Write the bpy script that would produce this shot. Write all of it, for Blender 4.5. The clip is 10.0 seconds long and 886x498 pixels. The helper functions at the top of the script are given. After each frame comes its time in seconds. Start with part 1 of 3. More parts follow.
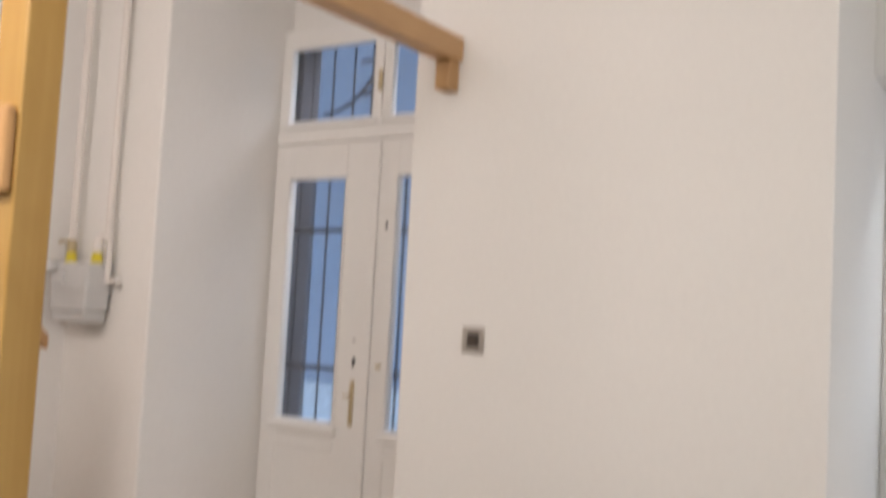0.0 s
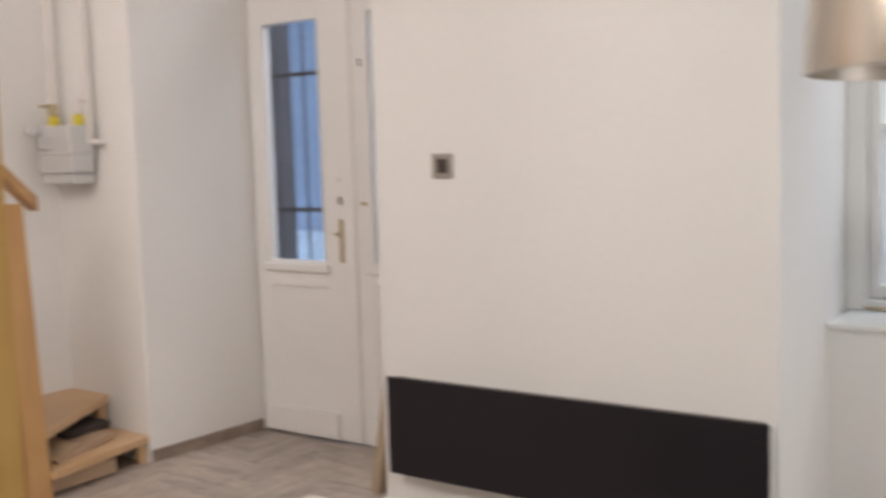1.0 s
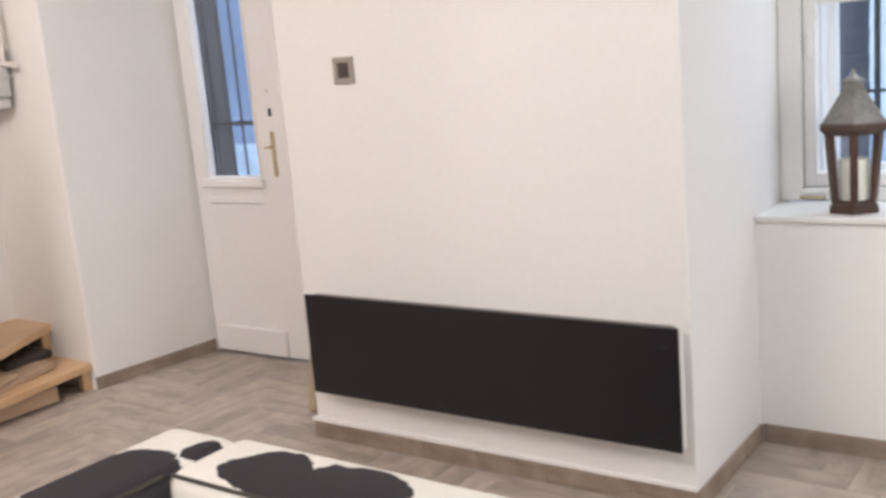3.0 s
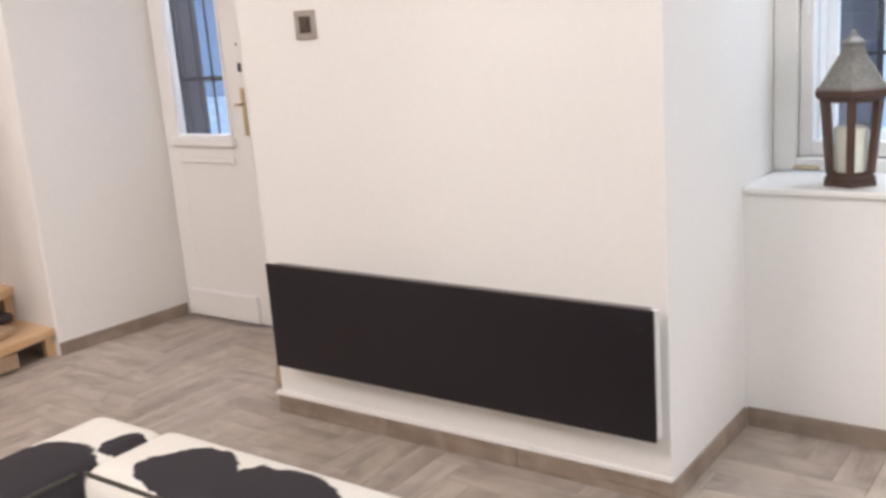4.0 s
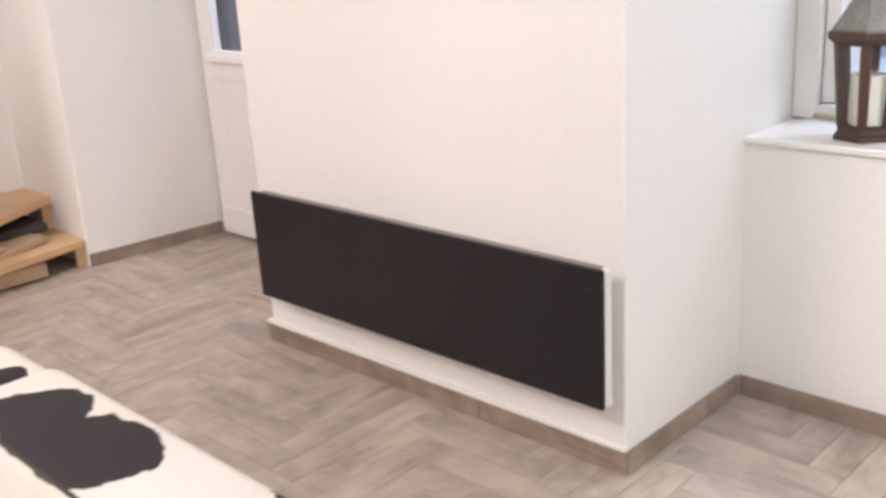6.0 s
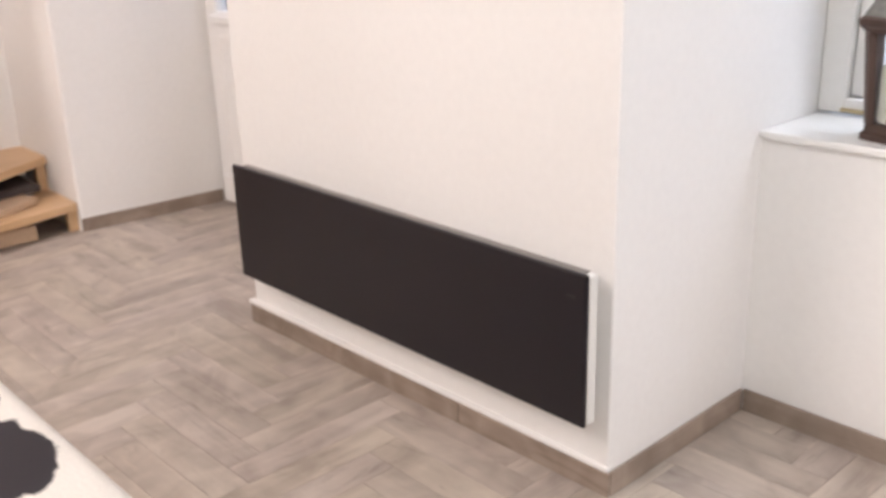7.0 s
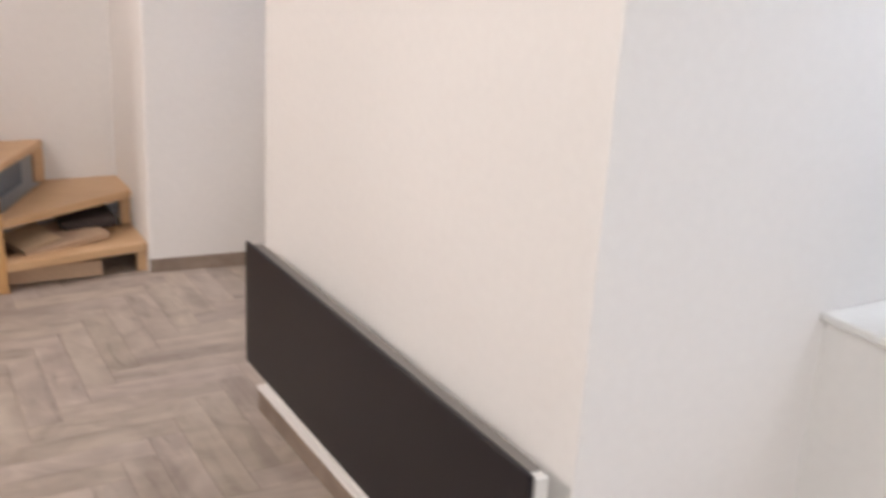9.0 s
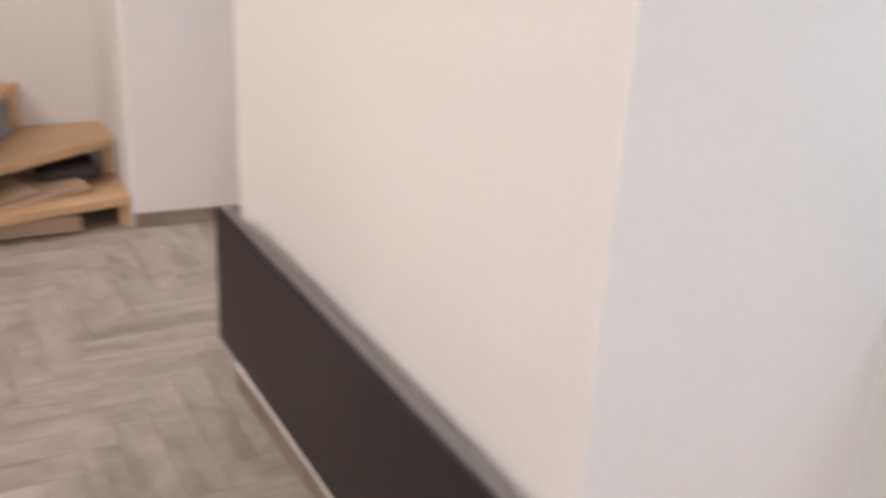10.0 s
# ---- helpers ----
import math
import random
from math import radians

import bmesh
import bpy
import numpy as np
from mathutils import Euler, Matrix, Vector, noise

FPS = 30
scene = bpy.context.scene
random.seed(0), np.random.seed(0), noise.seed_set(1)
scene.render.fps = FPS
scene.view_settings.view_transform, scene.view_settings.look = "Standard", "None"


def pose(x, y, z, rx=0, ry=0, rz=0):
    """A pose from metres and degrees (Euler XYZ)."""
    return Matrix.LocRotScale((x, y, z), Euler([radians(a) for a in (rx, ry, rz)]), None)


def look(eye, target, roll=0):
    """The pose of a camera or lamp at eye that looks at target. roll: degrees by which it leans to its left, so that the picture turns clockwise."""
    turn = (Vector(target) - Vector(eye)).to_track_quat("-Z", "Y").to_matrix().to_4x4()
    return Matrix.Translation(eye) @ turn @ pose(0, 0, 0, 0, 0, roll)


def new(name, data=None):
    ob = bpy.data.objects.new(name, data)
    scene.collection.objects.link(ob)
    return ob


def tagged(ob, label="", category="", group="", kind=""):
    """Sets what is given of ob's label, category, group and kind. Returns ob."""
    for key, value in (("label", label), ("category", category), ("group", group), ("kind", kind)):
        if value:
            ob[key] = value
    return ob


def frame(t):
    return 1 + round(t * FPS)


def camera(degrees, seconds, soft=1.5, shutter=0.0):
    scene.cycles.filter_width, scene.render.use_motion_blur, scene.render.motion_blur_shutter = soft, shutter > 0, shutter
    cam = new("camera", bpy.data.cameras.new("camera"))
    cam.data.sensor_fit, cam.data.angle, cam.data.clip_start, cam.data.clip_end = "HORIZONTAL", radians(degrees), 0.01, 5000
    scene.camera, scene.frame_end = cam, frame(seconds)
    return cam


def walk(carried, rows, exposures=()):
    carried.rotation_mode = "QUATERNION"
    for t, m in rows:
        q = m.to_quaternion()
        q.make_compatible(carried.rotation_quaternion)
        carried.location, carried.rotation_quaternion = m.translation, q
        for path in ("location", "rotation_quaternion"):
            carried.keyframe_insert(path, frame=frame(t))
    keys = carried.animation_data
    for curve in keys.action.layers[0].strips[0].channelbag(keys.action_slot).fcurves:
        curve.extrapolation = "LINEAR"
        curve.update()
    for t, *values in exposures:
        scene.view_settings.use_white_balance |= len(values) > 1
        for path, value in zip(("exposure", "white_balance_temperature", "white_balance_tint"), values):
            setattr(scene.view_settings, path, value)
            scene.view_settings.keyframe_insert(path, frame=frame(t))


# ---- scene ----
cam = camera(49.1, 10.0, soft=3.1, shutter=0.8)
PATH = [
    (0, (0.596, -2.943, 1.447), (-0.503, -1.277, 1.583), 3.1),
    (0.3, (0.652, -2.913, 1.399), (-0.485, -1.268, 1.401), 1.4),
    (0.5, (0.679, -2.907, 1.395), (-0.478, -1.276, 1.337), -0.2),
    (0.8, (0.763, -2.930, 1.393), (-0.405, -1.312, 1.240), -1.2),
    (1, (0.791, -2.911, 1.385), (-0.335, -1.269, 1.203), -1.7),
    (1.2, (0.843, -2.897, 1.381), (-0.233, -1.224, 1.176), -2.7),
    (1.3, (0.854, -2.884, 1.373), (-0.206, -1.203, 1.153), -2.5),
    (1.5, (0.871, -2.845, 1.364), (-0.173, -1.158, 1.107), -2.9),
    (1.8, (0.932, -2.743, 1.383), (-0.154, -1.093, 1.065), -2.7),
    (2, (0.957, -2.69, 1.366), (-0.175, -1.075, 1.036), -2.6),
    (2.2, (0.986, -2.653, 1.377), (-0.195, -1.076, 1.035), -2.5),
    (3.3, (1.014, -2.498, 1.358), (-0.131, -0.908, 0.957), -5.6),
    (3.5, (0.994, -2.455, 1.363), (-0.133, -0.86, 0.935), -5.3),
    (4, (0.991, -2.306, 1.364), (-0.17, -0.746, 0.895), -4.4),
    (4.2, (1.009, -2.267, 1.364), (-0.146, -0.707, 0.882), -5.7),
    (4.5, (1.038, -2.203, 1.361), (-0.099, -0.639, 0.851), -5.5),
    (4.7, (1.085, -2.144, 1.361), (-0.085, -0.608, 0.841), -3.7),
    (5, (1.173, -2.046, 1.368), (-0.094, -0.596, 0.826), -3.7),
    (5.2, (1.207, -2.012, 1.366), (-0.112, -0.618, 0.802), -3.6),
    (5.5, (1.248, -1.958, 1.364), (-0.099, -0.606, 0.766), -4.3),
    (5.7, (1.258, -1.938, 1.359), (-0.082, -0.584, 0.75), -3.9),
    (6.8, (1.207, -1.643, 1.363), (-0.167, -0.347, 0.705), -2.3),
    (7, (1.199, -1.61, 1.347), (-0.186, -0.336, 0.669), -1.7),
    (7.2, (1.207, -1.533, 1.34), (-0.226, -0.319, 0.653), -0.9),
    (7.5, (1.214, -1.439, 1.378), (-0.315, -0.361, 0.671), -0.0),
    (7.7, (1.209, -1.376, 1.362), (-0.407, -0.430, 0.659), 0.9),
    (8, (1.234, -1.257, 1.352), (-0.443, -0.423, 0.651), -0.4),
    (8.2, (1.241, -1.224, 1.359), (-0.410, -0.336, 0.662), 0.3),
    (8.3, (1.227, -1.193, 1.361), (-0.372, -0.199, 0.686), 2.4),
    (8.5, (1.2, -1.121, 1.356), (-0.371, -0.051, 0.734), 4.6),
    (8.7, (1.177, -1.044, 1.39), (-0.415, 0.017, 0.806), 5.7),
    (9, (1.13, -0.968, 1.419), (-0.505, 0.017, 0.822), 3.3),
    (9.2, (1.072, -0.919, 1.39), (-0.606, -0.004, 0.8), 2.1),
    (9.5, (0.977, -0.851, 1.39), (-0.725, -0.017, 0.752), 1.6),
    (9.7, (0.912, -0.787, 1.368), (-0.786, 0.033, 0.702), 2.7),
    (10, (0.86, -0.722, 1.395), (-0.76, 0.199, 0.667), 3.0),
]
walk(cam, [(t, look(eye, target, roll)) for t, eye, target, roll in PATH],
     exposures=[(0, -0.75, 6560, 7), (0.5, -0.77, 6520, 7), (1, -0.67, 6450, 7), (2, -0.41, 6300, 8), (3.5, -0.25, 6300, 8), (4.5, -0.17, 6300, 9), (5.5, -0.07, 6420, 11), (7, -0.03, 6420, 11), (8, 0.02, 6480, 12), (9, -0.31, 6420, 10), (9.5, -0.40, 6420, 10), (10, -0.38, 6420, 11)])

# ---- world and lights ----
world = bpy.data.worlds.new("dusk_sky")
scene.world = world
world.use_nodes = True
wn, wl = world.node_tree.nodes, world.node_tree.links
sky = wn.new("ShaderNodeTexSky")
sky.sky_type = "NISHITA"
sky.sun_disc = False
sky.sun_elevation, sky.sun_rotation = radians(50), radians(196)
cool = wn.new("ShaderNodeVectorMath")
cool.operation = "MULTIPLY"
cool.inputs[1].default_value = (0.74, 0.90, 1.18)
wl.new(sky.outputs[0], cool.inputs[0])
wl.new(cool.outputs[0], wn["Background"].inputs[0])
wn["Background"].inputs[1].default_value = 0.11


def area_lamp(name, at, target, size, watts, colour):
    data = bpy.data.lights.new(name, "AREA")
    data.shape, data.size, data.size_y, data.energy, data.color = "RECTANGLE", size[0], size[1], watts, colour
    ob = new(name, data)
    ob.matrix_world = look(at, target)
    return ob


sun_data = bpy.data.lights.new("sun", "SUN")
sun_data.energy, sun_data.angle, sun_data.color = 4.0, radians(20), (0.66, 0.83, 1.0)
sun = new("sun", sun_data)
sun.matrix_world = look((0, 0, 0), (0.18, 0.62, -0.76))
# Room light out of view, assumed overhead and placed to even out the walls.
area_lamp("unseen_room_light", (1.4, -2.8, 3.15), (0.7, -1.7, 0), (2.0, 2.4), 67, (0.985, 1.0, 0.935))
# Added fill for the stairs and door niche; no lamp is known there.
area_lamp("stair_fill", (-1.5, -3.0, 3.1), (-2.6, -0.2, 1.0), (1.6, 1.4), 132, (1.0, 0.862, 0.815))
# Added fill at the room's unseen east side.
area_lamp("east_fill", (2.56, -0.9, 1.6), (0, -0.9, 0.9), (0.95, 1.25), 27, (1.0, 0.94, 0.95))

# Added lamp hidden above the window, strengthening its daylight.
area_lamp("window_fill", (0.65, 1.45, 3.1), (0.45, 0.2, 0.7), (1.3, 0.7), 78, (0.84, 0.9, 1.0))
# Added lamp hidden above the door to brighten the niche's cheek.
area_lamp("door_fill", (-2.15, 1.55, 3.5), (-2.7, 0.2, 0.9), (1.4, 0.8), 52, (0.97, 0.92, 1.0))


# ---- materials ----
def material(name, colour, rough=0.6, metal=0.0, spread=0.08, scale=6.0, fine=60.0, bump=0.1, per_object=0.0, stretch=None):
    m = bpy.data.materials.new(name)
    m.use_nodes = True
    n, l = m.node_tree.nodes, m.node_tree.links
    b = n["Principled BSDF"]
    b.inputs["Roughness"].default_value, b.inputs["Metallic"].default_value = rough, metal
    tc = n.new("ShaderNodeTexCoord")
    mp = n.new("ShaderNodeMapping")
    l.new(tc.outputs["Object"], mp.inputs["Vector"])
    if stretch:
        mp.inputs["Scale"].default_value = stretch
    big, small = n.new("ShaderNodeTexNoise"), n.new("ShaderNodeTexNoise")
    big.inputs["Scale"].default_value, small.inputs["Scale"].default_value = scale, fine
    big.inputs["Detail"].default_value, small.inputs["Detail"].default_value = 4, 3
    for t in (big, small):
        l.new(mp.outputs[0], t.inputs["Vector"])
    add = n.new("ShaderNodeMath")
    add.operation = "ADD"
    l.new(big.outputs["Fac"], add.inputs[0])
    l.new(small.outputs["Fac"], add.inputs[1])
    rng = n.new("ShaderNodeMapRange")
    rng.inputs["From Min"].default_value, rng.inputs["From Max"].default_value = 0.6, 1.4
    rng.inputs["To Min"].default_value, rng.inputs["To Max"].default_value = 1 - spread, 1 + spread
    l.new(add.outputs[0], rng.inputs["Value"])
    val = rng.outputs[0]
    if per_object:
        info = n.new("ShaderNodeObjectInfo")
        r2 = n.new("ShaderNodeMapRange")
        r2.inputs["To Min"].default_value, r2.inputs["To Max"].default_value = 1 - per_object, 1 + per_object
        l.new(info.outputs["Random"], r2.inputs["Value"])
        mul = n.new("ShaderNodeMath")
        mul.operation = "MULTIPLY"
        l.new(val, mul.inputs[0])
        l.new(r2.outputs[0], mul.inputs[1])
        val = mul.outputs[0]
    mix = n.new("ShaderNodeVectorMath")
    mix.operation = "SCALE"
    mix.inputs[0].default_value = colour
    l.new(val, mix.inputs["Scale"])
    l.new(mix.outputs[0], b.inputs["Base Color"])
    if bump:
        bp = n.new("ShaderNodeBump")
        bp.inputs["Strength"].default_value, bp.inputs["Distance"].default_value = bump, 0.004
        l.new(add.outputs[0], bp.inputs["Height"])
        l.new(bp.outputs[0], b.inputs["Normal"])
    return m


def wood(name, light, dark, grain=(2.0, 30.0, 30.0), rough=0.5, knots=True, per_object=0.12, bump=0.15, broad_scale=2.2, contrast=(0.32, 0.68), broad_part=0.55, tint=None, veins=0.0):
    """Sawn wood, the grain along the first axis of grain's smallest number; tint: the colour towards which single boards lean; veins: the strength of pale and dark streaks."""
    m = bpy.data.materials.new(name)
    m.use_nodes = True
    n, l = m.node_tree.nodes, m.node_tree.links
    b = n["Principled BSDF"]
    b.inputs["Roughness"].default_value = rough
    tc, mp, info = n.new("ShaderNodeTexCoord"), n.new("ShaderNodeMapping"), n.new("ShaderNodeObjectInfo")
    mp.inputs["Scale"].default_value = grain
    shift = n.new("ShaderNodeVectorMath")
    shift.operation = "MULTIPLY_ADD"
    l.new(info.outputs["Random"], shift.inputs[0])
    shift.inputs[1].default_value = (7.3, 11.1, 5.7)
    l.new(tc.outputs["Object"], shift.inputs[2])
    l.new(shift.outputs[0], mp.inputs["Vector"])
    fine, broad = n.new("ShaderNodeTexNoise"), n.new("ShaderNodeTexNoise")
    fine.inputs["Scale"].default_value, fine.inputs["Detail"].default_value, fine.inputs["Distortion"].default_value = 1.0, 6, 0.6
    broad.inputs["Scale"].default_value, broad.inputs["Detail"].default_value, broad.inputs["Distortion"].default_value = broad_scale, 4, 1.2
    l.new(mp.outputs[0], fine.inputs["Vector"])
    l.new(shift.outputs[0], broad.inputs["Vector"])
    ramp = n.new("ShaderNodeValToRGB")
    ramp.color_ramp.elements[0].position, ramp.color_ramp.elements[1].position = contrast
    ramp.color_ramp.elements[0].color, ramp.color_ramp.elements[1].color = (*dark, 1), (*light, 1)
    avg = n.new("ShaderNodeMath")
    avg.operation = "MULTIPLY_ADD"
    avg.inputs[1].default_value = broad_part
    l.new(broad.outputs["Fac"], avg.inputs[0])
    half = n.new("ShaderNodeMath")
    half.operation = "MULTIPLY"
    half.inputs[1].default_value = 1 - broad_part
    l.new(fine.outputs["Fac"], half.inputs[0])
    l.new(half.outputs[0], avg.inputs[2])
    l.new(avg.outputs[0], ramp.inputs["Fac"])
    r2 = n.new("ShaderNodeMapRange")
    r2.inputs["To Min"].default_value, r2.inputs["To Max"].default_value = 1 - per_object, 1 + per_object
    l.new(info.outputs["Random"], r2.inputs["Value"])
    sc = n.new("ShaderNodeVectorMath")
    sc.operation = "SCALE"
    l.new(ramp.outputs[0], sc.inputs[0])
    l.new(r2.outputs[0], sc.inputs["Scale"])
    out = sc.outputs[0]
    if tint:
        spin = n.new("ShaderNodeMath")
        spin.operation = "MULTIPLY"
        spin.inputs[1].default_value = 37.0
        l.new(info.outputs["Random"], spin.inputs[0])
        frac = n.new("ShaderNodeMath")
        frac.operation = "FRACT"
        l.new(spin.outputs[0], frac.inputs[0])
        lean = n.new("ShaderNodeMix")
        lean.data_type = "VECTOR"
        lean.inputs["A"].default_value, lean.inputs["B"].default_value = (1, 1, 1), tint
        l.new(frac.outputs[0], lean.inputs["Factor"])
        tm = n.new("ShaderNodeVectorMath")
        tm.operation = "MULTIPLY"
        l.new(out, tm.inputs[0])
        l.new(lean.outputs["Result"], tm.inputs[1])
        out = tm.outputs[0]
    if veins:
        vein_map = n.new("ShaderNodeMapping")
        vein_map.inputs["Scale"].default_value = [0.9 if g == min(grain) else 5.0 for g in grain]
        l.new(shift.outputs[0], vein_map.inputs["Vector"])
        vein = n.new("ShaderNodeTexNoise")
        vein.inputs["Scale"].default_value, vein.inputs["Detail"].default_value, vein.inputs["Roughness"].default_value, vein.inputs["Distortion"].default_value = 2.6, 5, 0.6, 2.2
        l.new(vein_map.outputs[0], vein.inputs["Vector"])
        streak = n.new("ShaderNodeValToRGB")
        e = streak.color_ramp.elements
        e[0].position, e[1].position = 0.30, 0.72
        lo, hi = 1 - 1.4 * veins, 1 + veins
        e[0].color, e[1].color = (lo, lo * 0.985, lo * 0.97, 1), (hi, hi, hi * 0.98, 1)
        for at in (0.42, 0.60):
            e.new(at).color = (1, 1, 1, 1)
        l.new(vein.outputs["Fac"], streak.inputs["Fac"])
        vm = n.new("ShaderNodeVectorMath")
        vm.operation = "MULTIPLY"
        l.new(out, vm.inputs[0])
        l.new(streak.outputs[0], vm.inputs[1])
        out = vm.outputs[0]
    if knots:
        vor = n.new("ShaderNodeTexVoronoi")
        vor.inputs["Scale"].default_value = 3.2
        vmp = n.new("ShaderNodeMapping")
        big = max(grain)
        vmp.inputs["Scale"].default_value = [0.55 if g < big else 1.6 for g in grain]
        l.new(shift.outputs[0], vmp.inputs["Vector"])
        l.new(vmp.outputs[0], vor.inputs["Vector"])
        kr = n.new("ShaderNodeMapRange")
        kr.inputs["From Min"].default_value, kr.inputs["From Max"].default_value = 0.05, 0.11
        kr.inputs["To Min"].default_value, kr.inputs["To Max"].default_value = 0.42, 1.0
        l.new(vor.outputs["Distance"], kr.inputs["Value"])
        k2 = n.new("ShaderNodeVectorMath")
        k2.operation = "SCALE"
        l.new(out, k2.inputs[0])
        l.new(kr.outputs[0], k2.inputs["Scale"])
        out = k2.outputs[0]
    l.new(out, b.inputs["Base Color"])
    bp = n.new("ShaderNodeBump")
    bp.inputs["Strength"].default_value, bp.inputs["Distance"].default_value = bump, 0.002
    l.new(fine.outputs["Fac"], bp.inputs["Height"])
    l.new(bp.outputs[0], b.inputs["Normal"])
    return m


def hide(name, patches):
    """Black and white cowhide: dark patches of ragged outline round centres (x, y, z, radius x, y, z)."""
    m = bpy.data.materials.new(name)
    m.use_nodes = True
    n, l = m.node_tree.nodes, m.node_tree.links
    b = n["Principled BSDF"]
    b.inputs["Roughness"].default_value = 0.75
    tc = n.new("ShaderNodeTexCoord")
    rag = n.new("ShaderNodeTexNoise")
    rag.inputs["Scale"].default_value, rag.inputs["Detail"].default_value, rag.inputs["Roughness"].default_value = 11.0, 5, 0.6
    l.new(tc.outputs["Object"], rag.inputs["Vector"])
    wob = n.new("ShaderNodeVectorMath")
    wob.operation = "MULTIPLY_ADD"
    wob.inputs[1].default_value = (0.09, 0.08, 0.02)
    l.new(rag.outputs["Color"], wob.inputs[0])
    l.new(tc.outputs["Object"], wob.inputs[2])
    least = None
    for x, y, z, rx, ry, rz in patches:
        mp = n.new("ShaderNodeVectorMath")
        mp.operation = "SUBTRACT"
        mp.inputs[1].default_value = (x + 0.045, y + 0.04, z + 0.01)
        l.new(wob.outputs[0], mp.inputs[0])
        dv = n.new("ShaderNodeVectorMath")
        dv.operation = "DIVIDE"
        dv.inputs[1].default_value = (rx, ry, rz)
        l.new(mp.outputs[0], dv.inputs[0])
        ln = n.new("ShaderNodeVectorMath")
        ln.operation = "LENGTH"
        l.new(dv.outputs[0], ln.inputs[0])
        if least is None:
            least = ln.outputs["Value"]
        else:
            mn = n.new("ShaderNodeMath")
            mn.operation = "MINIMUM"
            l.new(least, mn.inputs[0])
            l.new(ln.outputs["Value"], mn.inputs[1])
            least = mn.outputs[0]
    ramp = n.new("ShaderNodeValToRGB")
    ramp.color_ramp.elements[0].position, ramp.color_ramp.elements[1].position = 0.97, 1.0
    ramp.color_ramp.elements[0].color, ramp.color_ramp.elements[1].color = (0.022, 0.018, 0.024, 1), (0.80, 0.77, 0.72, 1)
    l.new(least, ramp.inputs["Fac"])
    hair = n.new("ShaderNodeTexNoise")
    hair.inputs["Scale"].default_value, hair.inputs["Detail"].default_value = 160, 2
    l.new(tc.outputs["Object"], hair.inputs["Vector"])
    mr = n.new("ShaderNodeMapRange")
    mr.inputs["To Min"].default_value, mr.inputs["To Max"].default_value = 0.88, 1.1
    l.new(hair.outputs["Fac"], mr.inputs["Value"])
    sc = n.new("ShaderNodeVectorMath")
    sc.operation = "SCALE"
    l.new(ramp.outputs[0], sc.inputs[0])
    l.new(mr.outputs[0], sc.inputs["Scale"])
    l.new(sc.outputs[0], b.inputs["Base Color"])
    bp = n.new("ShaderNodeBump")
    bp.inputs["Strength"].default_value, bp.inputs["Distance"].default_value = 0.25, 0.002
    l.new(hair.outputs["Fac"], bp.inputs["Height"])
    l.new(bp.outputs[0], b.inputs["Normal"])
    return m


def glass_material(name):
    m = bpy.data.materials.new(name)
    m.use_nodes = True
    b = m.node_tree.nodes["Principled BSDF"]
    b.inputs["Roughness"].default_value, b.inputs["IOR"].default_value = 0.02, 1.45
    b.inputs["Transmission Weight"].default_value = 1.0
    b.inputs["Base Color"].default_value = (0.95, 0.97, 1.0, 1)
    return m


PLASTER = material("white_plaster", (0.85, 0.836, 0.818), 0.85, spread=0.025, scale=1.3, fine=45, bump=0.09)
CEILING = material("ceiling_paint", (0.82, 0.80, 0.78), 0.9, spread=0.03, scale=1.1, fine=30, bump=0.1)
PAINT = material("old_white_gloss_paint", (0.87, 0.86, 0.845), 0.42, spread=0.022, scale=3, fine=40, bump=0.035)
SILL = material("white_sill_board", (0.83, 0.82, 0.80), 0.35, spread=0.03, scale=4, fine=50, bump=0.05)
GROUT = material("grey_grout", (0.40, 0.335, 0.285), 0.9, spread=0.12, scale=9, fine=90, bump=0.2)
PINE = wood("yellow_pine", (0.62, 0.375, 0.165), (0.48, 0.265, 0.105), grain=(26, 26, 1.6), rough=0.42)
POST_PINE = wood("yellow_lacquered_pine", (0.60, 0.385, 0.125), (0.47, 0.275, 0.072), grain=(22, 22, 1.4), rough=0.38)
PINE_Y = wood("pine_along_room", (0.60, 0.375, 0.185), (0.47, 0.27, 0.12), grain=(26, 1.6, 26), rough=0.45)
RAW_WOOD = wood("raw_pale_wood", (0.47, 0.38, 0.27), (0.37, 0.28, 0.19), grain=(26, 26, 1.6), rough=0.7)
TREAD = wood("stair_beech", (0.78, 0.54, 0.32), (0.66, 0.42, 0.225), grain=(7, 3.0, 30), rough=0.42, knots=False)
TILE_WOOD = wood("wood_look_tile", (0.555, 0.487, 0.433), (0.328, 0.276, 0.243), grain=(1.6, 10, 10), rough=0.48, knots=False, per_object=0.06, bump=0.05, broad_scale=6.0, contrast=(0.36, 0.64), broad_part=0.45, tint=(1.0, 1.005, 0.95), veins=0.16)
SKIRT_WOOD = wood("wood_look_skirting_tile", (0.38, 0.305, 0.25), (0.215, 0.165, 0.13), grain=(2.0, 2.0, 16), rough=0.45, knots=False, per_object=0.1, broad_scale=6.0, contrast=(0.36, 0.64), veins=0.15)
CARD = material("brown_cardboard", (0.49, 0.355, 0.245), 0.9, spread=0.16, scale=5, fine=70, bump=0.15, per_object=0.28)
CARD_EDGE = material("cardboard_cut_edge", (0.60, 0.45, 0.29), 0.95, spread=0.2, scale=20, fine=160, bump=0.3)
BLACK_FRONT = material("satin_black_front", (0.0065, 0.0045, 0.0085), 0.42, spread=0.1, scale=4, fine=140, bump=0.04)
BADGE_GREY = material("dull_dark_grey_print", (0.018, 0.016, 0.018), 0.5, spread=0.05)
